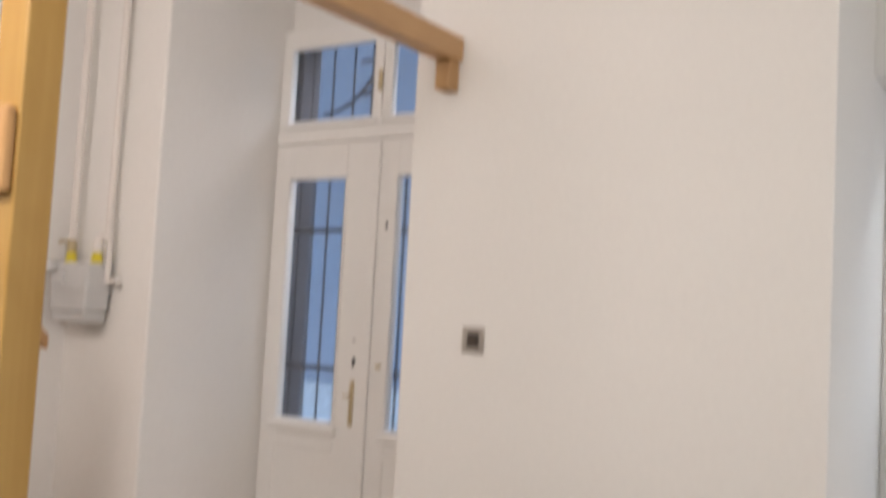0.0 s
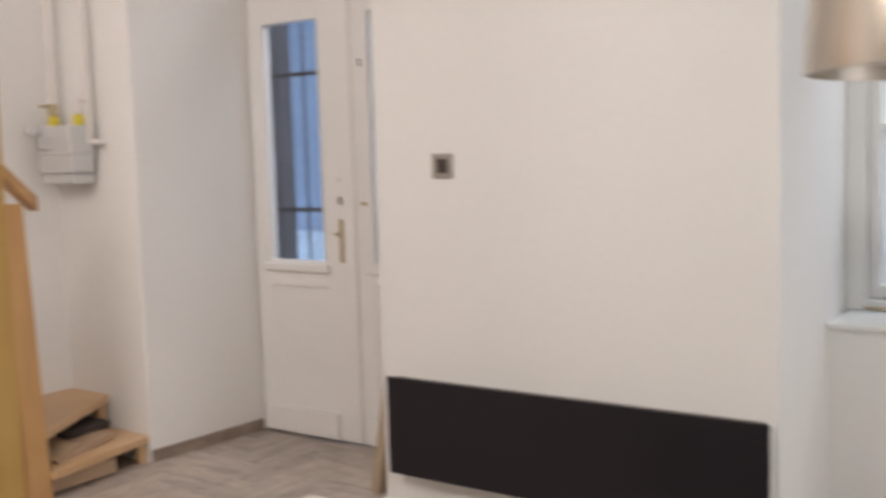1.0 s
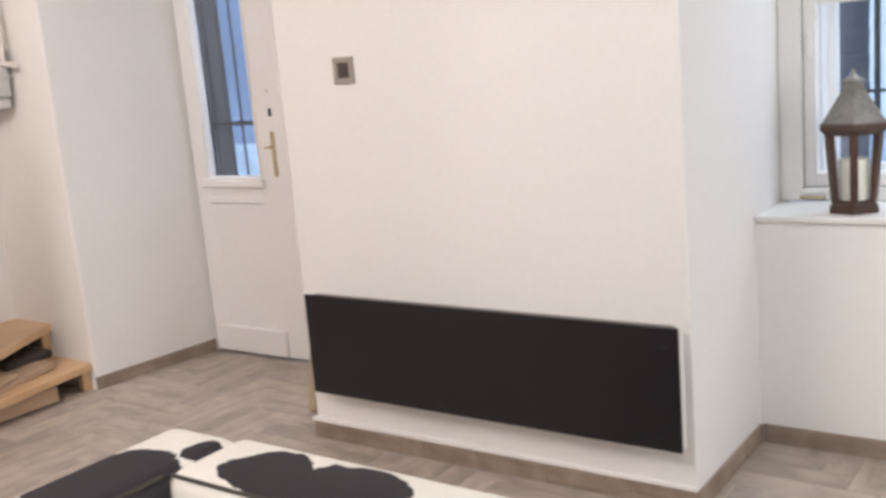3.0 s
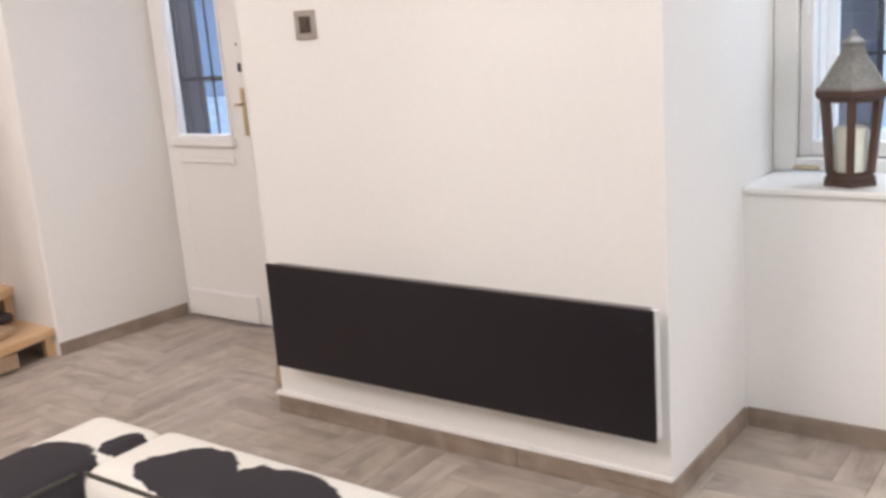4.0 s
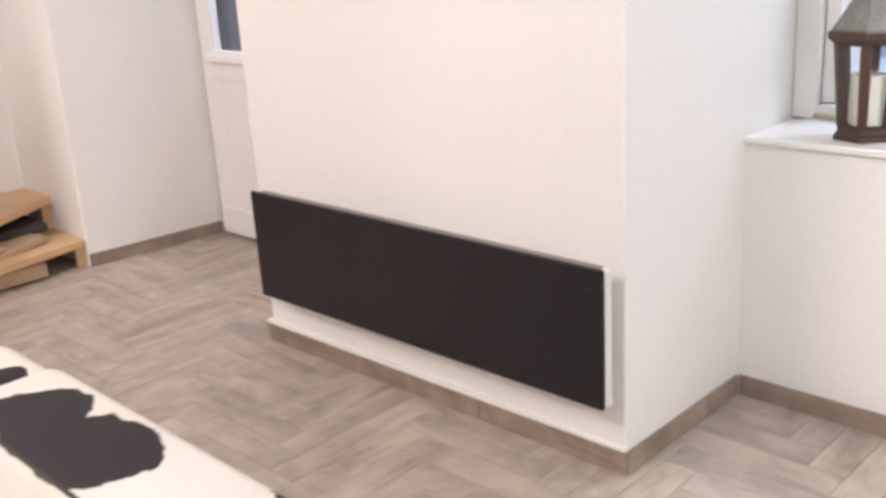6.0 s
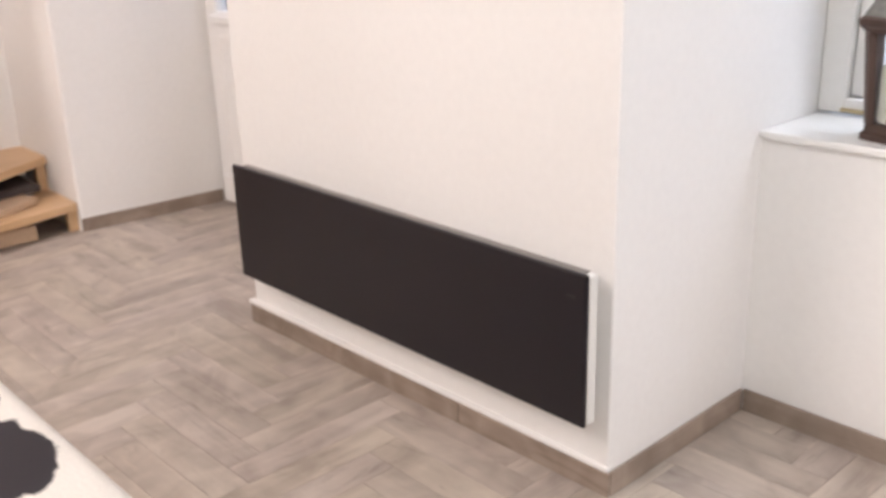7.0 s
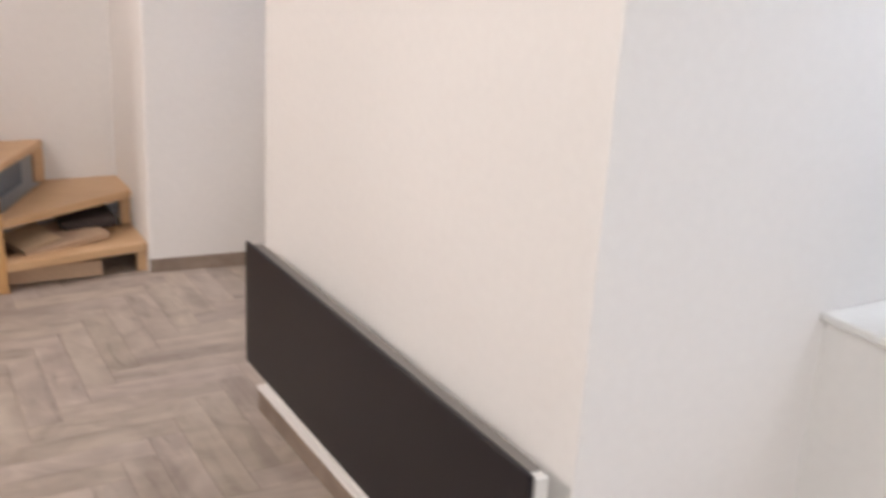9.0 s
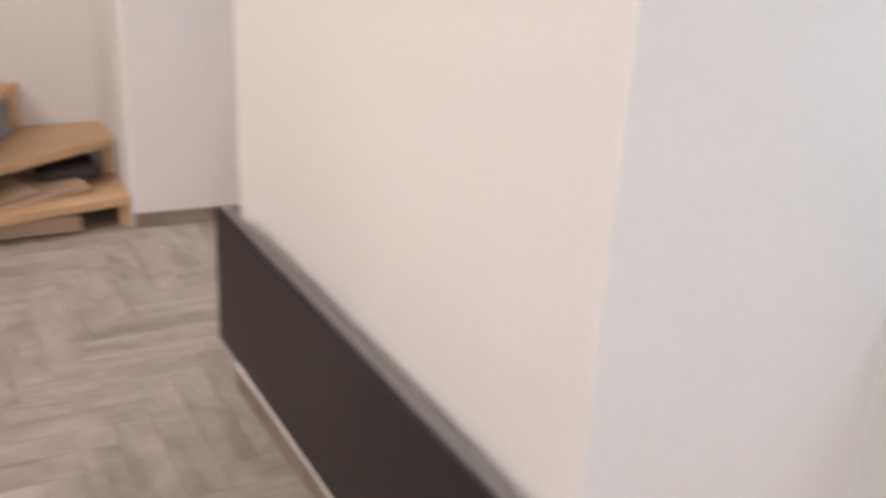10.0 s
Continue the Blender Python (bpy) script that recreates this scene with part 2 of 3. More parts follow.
WHITE_METAL = material("white_powder_coat", (0.78, 0.77, 0.74), 0.45, spread=0.02, scale=5, fine=120, bump=0.04)
GREY_METAL = material("grey_metal", (0.22, 0.21, 0.20), 0.5, spread=0.05)
STEEL = material("brushed_steel_frame", (0.46, 0.43, 0.40), 0.38, metal=0.85, spread=0.1, scale=8, fine=140, bump=0.05)
NICKEL = material("brushed_nickel", (0.62, 0.57, 0.50), 0.27, metal=1.0, spread=0.08, scale=3, fine=90, bump=0.03, stretch=(1, 1, 0.1))
DARK_PLASTIC = material("dark_plastic", (0.075, 0.058, 0.048), 0.4, spread=0.08)
BRASS = material("worn_brass", (0.52, 0.43, 0.27), 0.45, metal=0.6, spread=0.25, scale=20, fine=120, bump=0.1)
IRON = material("black_wrought_iron", (0.035, 0.035, 0.042), 0.6, spread=0.2, scale=12, fine=90, bump=0.25)
METER_GREY = material("pale_grey_meter_paint", (0.60, 0.60, 0.60), 0.5, spread=0.06, scale=8, fine=70, bump=0.06)
YELLOW = material("yellow_valve_paint", (0.72, 0.60, 0.04), 0.5, spread=0.1)
PIPE_PAINT = material("white_painted_pipe", (0.78, 0.74, 0.71), 0.5, spread=0.04, scale=9, fine=60, bump=0.08)
LANTERN_WOOD = wood("dark_lantern_wood", (0.10, 0.052, 0.036), (0.05, 0.027, 0.020), grain=(24, 24, 2), rough=0.55, knots=False)
ZINC = material("weathered_zinc", (0.235, 0.225, 0.205), 0.55, metal=0.45, spread=0.28, scale=14, fine=80, bump=0.25)
WAX = material("ivory_wax", (0.82, 0.80, 0.66), 0.5, spread=0.04, scale=9)
STORED_BLUE = material("blue_grey_storage_plastic", (0.23, 0.27, 0.33), 0.55, spread=0.1)
BAG_AND_SHADE = material("dark_bag_and_recess_shade", (0.06, 0.046, 0.044), 0.9, spread=0.3, scale=12)
PIPING = material("dark_leather_piping", (0.045, 0.04, 0.03), 0.55, spread=0.1)
FACADE = material("pale_courtyard_render", (0.82, 0.84, 0.86), 0.9, spread=0.1, scale=1.2, fine=14, bump=0.3)
SNOW = material("pale_frosted_paving", (0.74, 0.77, 0.80), 0.9, spread=0.15, scale=2.5, fine=20, bump=0.3)
STONE_DARK = material("dark_stone", (0.10, 0.10, 0.115), 0.85, spread=0.3, scale=6, fine=40, bump=0.4)
DOOR_VIEW = material("blue_grey_render", (0.26, 0.31, 0.41), 0.9, spread=0.2, scale=1.5, fine=14, bump=0.3)
TROUGH = material("frosted_grey_stone", (0.50, 0.54, 0.60), 0.85, spread=0.35, scale=3, fine=25, bump=0.4)
GLASS = glass_material("window_glass")


# ---- builders ----
def box(x0, x1, y0, y1, z0, z1, bevel=0.0, segments=2, bm=None):
    """A box between the given planes, its edges rounded by bevel; joined to bm if one is given."""
    own = bmesh.new()
    bmesh.ops.create_cube(own, size=1.0)
    for v in own.verts:
        v.co = ((x0 + x1) / 2 + v.co.x * (x1 - x0), (y0 + y1) / 2 + v.co.y * (y1 - y0), (z0 + z1) / 2 + v.co.z * (z1 - z0))
    if bevel:
        bmesh.ops.bevel(own, geom=own.edges[:], offset=bevel, segments=segments, profile=0.5, affect="EDGES")
    return join(bm, own)


def join(bm, own):
    if bm is None:
        return own
    tmp = bpy.data.meshes.new("tmp")
    own.to_mesh(tmp)
    own.free()
    bm.from_mesh(tmp)
    bpy.data.meshes.remove(tmp)
    return bm


def prism(points, z0, z1, bevel=0.0, bm=None):
    """An upright prism over the plan points."""
    own = bmesh.new()
    low = [own.verts.new((x, y, z0)) for x, y in points]
    high = [own.verts.new((x, y, z1)) for x, y in points]
    own.faces.new(low[::-1])
    own.faces.new(high)
    for i in range(len(points)):
        j = (i + 1) % len(points)
        own.faces.new((low[i], low[j], high[j], high[i]))
    bmesh.ops.recalc_face_normals(own, faces=own.faces[:])
    if bevel:
        bmesh.ops.bevel(own, geom=own.edges[:], offset=bevel, segments=2, profile=0.5, affect="EDGES")
    return join(bm, own)


def side_prism(points, x0, x1, bevel=0.0, bm=None):
    """A prism along x over the points (y, z)."""
    own = prism(points, x0, x1, bevel)
    for v in own.verts:
        y, z, x = v.co
        v.co = (x, y, z)
    bmesh.ops.recalc_face_normals(own, faces=own.faces[:])
    return join(bm, own)


def lathe(profile, at, steps=32, bm=None, turn=0.0):
    """A turned body: profile of (radius, height) round the upright axis through at."""
    own = bmesh.new()
    rings = []
    for r, h in profile:
        rings.append([own.verts.new((at[0] + r * math.cos(turn + 2 * math.pi * i / steps), at[1] + r * math.sin(turn + 2 * math.pi * i / steps), at[2] + h)) for i in range(steps)])
    for a, b in zip(rings, rings[1:]):
        for i in range(steps):
            j = (i + 1) % steps
            own.faces.new((a[i], a[j], b[j], b[i]))
    own.faces.new(rings[0][::-1])
    own.faces.new(rings[-1])
    bmesh.ops.recalc_face_normals(own, faces=own.faces[:])
    return join(bm, own)


def rod(a, b, r, steps=12, bm=None):
    """A round bar from a to b."""
    a, b = Vector(a), Vector(b)
    own = bmesh.new()
    m = Matrix.Translation((a + b) / 2) @ (b - a).to_track_quat("Z", "Y").to_matrix().to_4x4()
    bmesh.ops.create_cone(own, cap_ends=True, segments=steps, radius1=r, radius2=r, depth=(b - a).length, matrix=m)
    return join(bm, own)


def tube(points, r, bm=None, steps=10):
    """A round bar through a line of points."""
    for a, b in zip(points, points[1:]):
        bm = rod(a, b, r, steps, bm)
    for p in points[1:-1]:
        own = bmesh.new()
        bmesh.ops.create_uvsphere(own, u_segments=steps, v_segments=6, radius=r, matrix=Matrix.Translation(p))
        bm = join(bm, own)
    return bm


def leaning(bm, sx, sy):
    """Leans an upright body by sx and sy for each metre of height."""
    for v in bm.verts:
        v.co.x += sx * v.co.z
        v.co.y += sy * v.co.z
    return bm


def part(name, bm, mat, parent=None, label="", smooth=False):
    """Links a bmesh as one mesh object, under parent if there is one."""
    me = bpy.data.meshes.new(name)
    bm.to_mesh(me)
    bm.free()
    me.materials.append(mat)
    if smooth:
        me.polygons.foreach_set("use_smooth", [True] * len(me.polygons))
        me.set_sharp_from_angle(angle=radians(40))
    ob = new(name, me)
    if parent:
        ob.parent = parent
        ob.matrix_parent_inverse = parent.matrix_world.inverted()
    if label:
        tagged(ob, label)
    return ob


def thing(name, label, category, at=(0, 0, 0), group="", kind=""):
    ob = new(name)
    ob.empty_display_size = 0.1
    ob.matrix_world = Matrix.Translation(at)
    bpy.context.view_layer.update()
    return tagged(ob, label, category, group, kind)


def structure(name, bm, mat, label, category, smooth=False):
    return tagged(part(name, bm, mat, smooth=smooth), label, category, kind="structure")


# ---- the shell of the room ----
W, E, S, TOP = -3.50, 2.60, -4.60, 3.25          # west wall, east wall, south wall, ceiling
PL, PILLAR_D, DOOR_Y = -1.507, 0.592, 0.70       # pillar's west side, window wall, door's plane
LW, LWB = -2.907, -2.852                         # west cheek of the door niche, in front and at the door

structure("floor", box(W - 0.3, E + 0.3, S - 0.3, 1.02, -0.15, -0.009), GROUT, "grey grout bed under wood-look floor tiles", "floor")
structure("ceiling", box(W - 0.3, E + 0.3, S - 0.3, 1.2, TOP, TOP + 0.2), CEILING, "plain white painted ceiling", "ceiling")
structure("wall_west", box(W - 0.3, W, S, -0.008, -0.15, TOP), PLASTER, "white plaster wall beside the stairs", "wall")
structure("wall_south", box(W - 0.3, E + 0.3, S - 0.3, S, -0.15, TOP), PLASTER, "white plaster wall", "wall")
# Unseen wall; its opening is assumed, where the east fill stands.
bm = box(E, E + 0.3, S, -1.4, -0.15, TOP)
box(E, E + 0.3, -0.4, PILLAR_D, -0.15, TOP, bm=bm)
box(E, E + 0.3, -1.4, -0.4, -0.15, 0.95, bm=bm)
box(E, E + 0.3, -1.4, -0.4, 2.25, TOP, bm=bm)
structure("wall_east", bm, PLASTER, "white plaster wall with an added opening, out of view", "wall")
structure("wall_niche", prism([(W - 0.3, -0.008), (LW, -0.008), (LWB, DOOR_Y), (LWB, 0.93), (-3.1, 1.02), (W - 0.3, 1.02)], -0.15, TOP, 0.012), PLASTER, "white plaster wall block beside the entrance door", "wall")
structure("pillar", box(PL, 0.0, 0.0, 1.02, -0.15, TOP, 0.005), PLASTER, "broad white plastered wall pier between door and window", "wall")
bm = box(LWB, PL, DOOR_Y + 0.06, 1.02, 2.86, TOP)
structure("wall_above_door", bm, PLASTER, "white plaster over the entrance door", "wall")
WX0, WX1, WZ0, WZ1 = 0.02, 1.22, 0.766, 2.35
bm = box(0.0, E + 0.3, PILLAR_D, 1.02, -0.15, WZ0)
box(0.0, E + 0.3, PILLAR_D, 1.02, WZ1, TOP, bm=bm)
box(WX1, E + 0.3, PILLAR_D, 1.02, WZ0, WZ1, bm=bm)
structure("wall_window", bm, PLASTER, "white plaster wall below and around the window niche", "wall")


def skirting(name, run, at, side, z1=0.064):
    """A line of skirting tiles: run is (from, to) along 'x' or 'y' at the wall's plane, side the way it faces."""
    holder = thing(name, "wood-look tile skirting along the white wall", "skirting", kind="structure")
    axis, a, b = run
    n = max(1, round((b - a) / 0.6))
    step = (b - a) / n
    for i in range(n):
        p, q = a + i * step + 0.0012, a + (i + 1) * step - 0.0012
        lo, hi = sorted((at + 0.001 * side, at + 0.010 * side))
        bm = box(p, q, lo, hi, 0.0, z1, 0.0015, 1) if axis == "x" else box(lo, hi, p, q, 0.0, z1, 0.0015, 1)
        part("tile", bm, SKIRT_WOOD, holder)
    return holder


skirting("baseboard_1", ("x", PL, 0.010), 0.0, -1).matrix_world = pose(0, 0, 0, 0, 0, 0.42)
bm = box(PL - 0.012, 0.002, -0.0215, 0.004, 0.0645, 0.078, 0.003, 1)
for v in bm.verts:
    v.co.y += 0.0115 * (v.co.x - PL) / -PL
structure("trim", bm, PLASTER, "uneven white plaster edge over the skirting tiles", "trim")
skirting("baseboard_2", ("y", 0.0, PILLAR_D - 0.01), 0.0, 1)
skirting("baseboard_3", ("x", 0.010, E), PILLAR_D, -1)
cheek_skirt = skirting("baseboard_4", ("y", 0.0, DOOR_Y - 0.012), 0.0, 1, 0.060)
cheek_skirt.matrix_world = pose(LW, -0.008, 0, 0, 0, -math.degrees(math.atan2(LWB - LW, DOOR_Y + 0.008)))
skirting("baseboard_5", ("y", 0.0, DOOR_Y - 0.01), PL, -1)


# ---- entrance door ----
def door_leaf(name, x0, x1, g0, g1, parent):
    """A panelled leaf with a tall glazed light between g0 and g1."""
    y0, y1 = DOOR_Y - 0.02, DOOR_Y + 0.025
    gz0, gz1, top = 0.905, 2.085, 2.262
    bm = box(x0, g0, y0, y1, 0.012, top, 0.003, 1)
    box(g1, x1, y0, y1, 0.012, top, 0.003, 1, bm=bm)
    box(g0, g1, y0, y1, gz1, top, bm=bm)
    box(g0, g1, y0, y1, 0.80, gz0, bm=bm)
    box(g0, g1, y0, y1, 0.012, 0.145, bm=bm)
    leaf = part(name, bm, PAINT, parent, "white-painted panelled leaf with chipped edges")
    part("panel", box(g0 - 0.002, g1 + 0.002, y0 + 0.003, y1 - 0.006, 0.143, 0.802, 0.002, 1), PAINT, leaf)
    bm = box(g0 - 0.035, g1 + 0.035, y0 - 0.028, y0, gz0 - 0.052, gz0 - 0.012, 0.008)
    part("glazing_ledge", bm, PAINT, leaf)
    part("moulding", box(g0 - 0.012, g1 + 0.012, y0 - 0.010, y0, 0.775, 0.802, 0.004), PAINT, leaf)
    part("kick_board", box(g0 - 0.06, g1 + 0.06, y0 - 0.026, y0, 0.018, 0.150, 0.008), PAINT, leaf)
    for a, b, c, d in ((g0 - 0.014, g0, gz0 - 0.012, gz1 + 0.014), (g1, g1 + 0.014, gz0 - 0.012, gz1 + 0.014), (g0, g1, gz1, gz1 + 0.014), (g0, g1, gz0 - 0.012, gz0)):
        part("glazing_bead", box(a, b, y0 - 0.008, y0, c, d, 0.003, 1), PAINT, leaf)
    pane = part("pane", box(g0 - 0.004, g1 + 0.004, y0 + 0.02, y0 + 0.024, gz0 - 0.004, gz1 + 0.004), GLASS, leaf, "clear glass light")
    pane.visible_shadow = False
    return leaf


DX0, DX1 = LWB, PL
door = thing("door_1", "white-painted double entrance door with tall glass lights and transom", "door", (-2.2, DOOR_Y, 0), kind="structure")
bm = box(DX0, DX0 + 0.014, DOOR_Y - 0.005, DOOR_Y + 0.10, 0, 2.86, 0.004, 1)
box(DX1 - 0.045, DX1, DOOR_Y - 0.005, DOOR_Y + 0.10, 0, 2.86, 0.004, 1, bm=bm)
box(DX0 + 0.014, DX1 - 0.045, DOOR_Y - 0.03, DOOR_Y + 0.10, 2.265, 2.335, 0.006, 2, bm=bm)
box(DX0 + 0.014, DX1 - 0.045, DOOR_Y - 0.005, DOOR_Y + 0.10, 2.80, 2.86, 0.004, 1, bm=bm)
part("door_frame", bm, PAINT, door)
SPLIT = -2.205
left_leaf = door_leaf("door_leaf", DX0 + 0.016, SPLIT - 0.002, -2.730, -2.374, door)
right_leaf = door_leaf("door_leaf", SPLIT + 0.002, DX1 - 0.047, -2.062, -1.712, door)
part("astragal", box(SPLIT - 0.004, SPLIT + 0.040, DOOR_Y - 0.036, DOOR_Y - 0.0205, 0.02, 2.255, 0.006), PAINT, right_leaf)
plate = part("lock_plate", box(-2.275, -2.251, DOOR_Y - 0.026, DOOR_Y - 0.0205, 0.905, 1.115, 0.004), BRASS, left_leaf, "worn brass lock plate")
bm = rod((-2.263, DOOR_Y - 0.026, 1.045), (-2.263, DOOR_Y - 0.050, 1.045), 0.007)
tube([(-2.263, DOOR_Y - 0.048, 1.045), (-2.280, DOOR_Y - 0.051, 1.046), (-2.292, DOOR_Y - 0.050, 1.042)], 0.0045, bm)
part("lever", bm, BRASS, plate, "brass door lever", smooth=True)
part("key_cylinder", box(-2.270, -2.254, DOOR_Y - 0.029, DOOR_Y - 0.0205, 1.186, 1.224, 0.004), IRON, left_leaf, "dark lock cylinder")
part("peg_hole", lathe([(0.004, 0), (0.004, 0.004)], (0, 0, 0), 10), DARK_PLASTIC, left_leaf, "small dark screw").matrix_world = pose(-2.268, DOOR_Y - 0.0205, 1.305, 90)
part("latch", box(-2.116, -2.110, DOOR_Y - 0.030, DOOR_Y - 0.0205, 1.835, 1.87, 0.002), IRON, right_leaf)
part("bolt", box(-2.128, -2.102, DOOR_Y - 0.034, DOOR_Y - 0.0205, 1.185, 1.20, 0.003), BRASS, right_leaf)


def transom(x0, x1):
    y0, y1, z0, z1 = DOOR_Y - 0.012, DOOR_Y + 0.03, 2.335, 2.80
    bm = box(x0, x0 + 0.055, y0, y1, z0, z1, 0.003, 1)
    box(x1 - 0.055, x1, y0, y1, z0, z1, 0.003, 1, bm=bm)
    box(x0 + 0.055, x1 - 0.055, y0, y1, z0, z0 + 0.045, 0.003, 1, bm=bm)
    box(x0 + 0.055, x1 - 0.055, y0, y1, z1 - 0.045, z1, 0.003, 1, bm=bm)
    sash = part("transom_sash", bm, PAINT, door)
    part("drip_ledge", box(x0 + 0.02, x1 - 0.02, y0 - 0.02, y0, z0 + 0.008, z0 + 0.03, 0.006), PAINT, sash)
    pane = part("pane", box(x0 + 0.052, x1 - 0.052, y0 + 0.018, y0 + 0.022, z0 + 0.042, z1 - 0.042), GLASS, sash)
    pane.visible_shadow = False


transom(DX0 + 0.016, SPLIT + 0.010)
transom(SPLIT + 0.014, DX1 - 0.047)
part("turn_catch", box(SPLIT - 0.004, SPLIT + 0.014, DOOR_Y - 0.03, DOOR_Y - 0.0125, 2.50, 2.60, 0.004), BRASS, door)


def door_grille(xs, z0, z1, rails):
    """Wrought-iron bars outside a glazed light, at the places xs."""
    y = DOOR_Y + 0.085
    g = thing("grille", "black wrought-iron grille outside the door glass", "grille", (xs[0], y, z0), group="door grilles")
    for x in xs:
        part("bar", rod((x, y, z0), (x, y, z1), 0.0055, 8), IRON, g)
    for z in rails:
        part("crossbar", box(xs[0] - 0.05, xs[-1] + 0.05, y - 0.014, y - 0.006, z - 0.010, z + 0.010), IRON, g)
        for x in xs:
            part("collar", box(x - 0.009, x + 0.009, y - 0.017, y + 0.008, z - 0.014, z + 0.014), IRON, g)
    return g, y


for dx in (0.0, 0.66):
    door_grille([-2.75 + dx, -2.66 + dx, -2.565 + dx, -2.46 + dx], 0.84, 2.15, (1.155, 1.838))
for dx in (0.0, 0.66):
    g, gy = door_grille([-2.715 + dx, -2.58 + dx, -2.446 + dx, -2.33 + dx], 2.345, 2.79, ())
    arc = [(-2.62 + dx + 0.34 * math.sin(a), gy - 0.012, 2.43 + 0.16 * (1 - math.cos(a * 1.5))) for a in [i * 0.11 for i in range(11)]]
    part("scroll", tube(arc, 0.009), IRON, g, smooth=True)
    arc = [(-2.36 + dx + 0.075 * math.cos(a), gy - 0.012, 2.60 + 0.085 * math.sin(a)) for a in [-1.9 + i * 0.36 for i in range(12)]]
    part("scroll", tube(arc, 0.009), IRON, g, smooth=True)
# Dark board added over the outer reveal.
structure("outer_door_reveal", box(LWB + 0.0005, LWB + 0.05, DOOR_Y + 0.105, 0.935, -0.15, 2.86), STONE_DARK, "dark board over the reveal outside the door", "reveal")

# ---- window ----
window = thing("window_1", "white-painted wooden casement window in a deep niche", "window", (WX0, 0.87, WZ0), kind="structure")
FY = 0.865
bm = box(0.0005, WX0 + 0.055, FY, FY + 0.09, WZ0 + 0.022, WZ1, 0.004, 1)
box(WX1 - 0.085, WX1, FY, FY + 0.09, WZ0 + 0.022, WZ1, 0.004, 1, bm=bm)
box(WX0 + 0.055, WX1 - 0.085, FY, FY + 0.09, WZ0 + 0.022, WZ0 + 0.065, 0.004, 1, bm=bm)
box(WX0 + 0.055, WX1 - 0.085, FY, FY + 0.09, WZ1 - 0.07, WZ1, 0.004, 1, bm=bm)
part("window_frame", bm, PAINT, window)
MX = (WX0 + WX1) / 2


def sash(x0, x1):
    y0, y1, z0, z1 = FY + 0.022, FY + 0.068, WZ0 + 0.067, WZ1 - 0.072
    bm = box(x0, x0 + 0.042, y0, y1, z0, z1, 0.004, 1)
    box(x1 - 0.042, x1, y0, y1, z0, z1, 0.004, 1, bm=bm)
    box(x0 + 0.042, x1 - 0.042, y0, y1, z0, z0 + 0.05, 0.004, 1, bm=bm)
    box(x0 + 0.042, x1 - 0.042, y0, y1, z1 - 0.05, z1, 0.004, 1, bm=bm)
    s = part("casement", bm, PAINT, window)
    part("glazing_bar", box(x0 + 0.042, x1 - 0.042, y0 + 0.004, y1 - 0.004, 1.445, 1.472, 0.004, 1), PAINT, s)
    for a, b in ((z0 + 0.046, 1.446), (1.471, z1 - 0.046)):
        p = part("pane", box(x0 + 0.038, x1 - 0.038, y0 + 0.02, y0 + 0.024, a, b), GLASS, s)
        p.visible_shadow = False
    return s


sash(WX0 + 0.057, MX - 0.002)
sash(MX + 0.002, WX1 - 0.087)
part("lining", box(WX0 + 0.088, WX0 + 0.105, FY + 0.0905, FY + 0.24, WZ0 + 0.03, WZ1 - 0.02), PAINT, window, "white lining board between the two window layers")
bm = box(WX0 + 0.105, WX0 + 0.135, FY + 0.16, FY + 0.20, WZ0 + 0.06, WZ1 - 0.06, 0.003, 1)
box(WX0 + 0.135, WX1 - 0.1, FY + 0.16, FY + 0.20, WZ0 + 0.03, WZ0 + 0.130, 0.003, 1, bm=bm)
part("outer_frame", bm, PAINT, window, "white outer window frame")
part("hinge", rod((WX0 + 0.086, FY - 0.004, 1.28), (WX0 + 0.086, FY - 0.004, 1.36), 0.007, 10), PAINT, window)
part("weather_bar", rod((WX0 + 0.05, FY - 0.006, WZ0 + 0.034), (WX0 + 0.13, FY - 0.006, WZ0 + 0.034), 0.006, 10), BRASS, window)
structure("window_sill", box(0.001, WX1, PILLAR_D - 0.022, FY, WZ0, WZ0 + 0.020, 0.005), SILL, "smooth white window sill board", "sill")

wg = thing("window_grille", "black wrought-iron grille outside the window", "grille", (WX0, 1.1, WZ0))
part("stile", box(0.261, 0.279, 1.092, 1.108, WZ0 - 0.05, WZ1 + 0.05), IRON, wg)
for x in (0.14, 0.39, 0.51, 0.63, 0.75, 0.87, 0.99, 1.11):
    part("bar", rod((x, 1.10, WZ0 + 0.02), (x, 1.10, WZ1 - 0.01), 0.007, 8), IRON, wg)
for z in (1.14, 1.655, 2.17):
    part("crossbar", box(WX0 - 0.02, WX1 + 0.02, 1.082, 1.090, z - 0.006, z + 0.006), IRON, wg)

# ---- courtyard seen through door and window ----
structure("ground", box(-40, 40, 1.03, 60, -0.30, -0.16), SNOW, "pale frosted courtyard paving", "ground")
facade = thing("courtyard_facade", "pale rendered courtyard wall in cold daylight", "building", (0, 9.0, -0.16))
part("wall", box(-3.6, 12, 9.0, 9.4, -0.16, 9), FACADE, facade)
part("plinth", box(-3.6, 12, 8.95, 9.0, -0.16, 0.30, 0.01), TROUGH, facade)
# Added wall that gives the door glass its darker, bluer view.
house = thing("door_view_wall", "blue-grey wall added as the darker view through the door", "building", (-8, 5.5, -0.16))
part("wall", box(-14, -3.7, 5.5, 5.9, -0.16, 8), DOOR_VIEW, house)
part("plinth", box(-14, -3.7, 5.42, 5.5, -0.16, 0.62, 0.01), TROUGH, house)
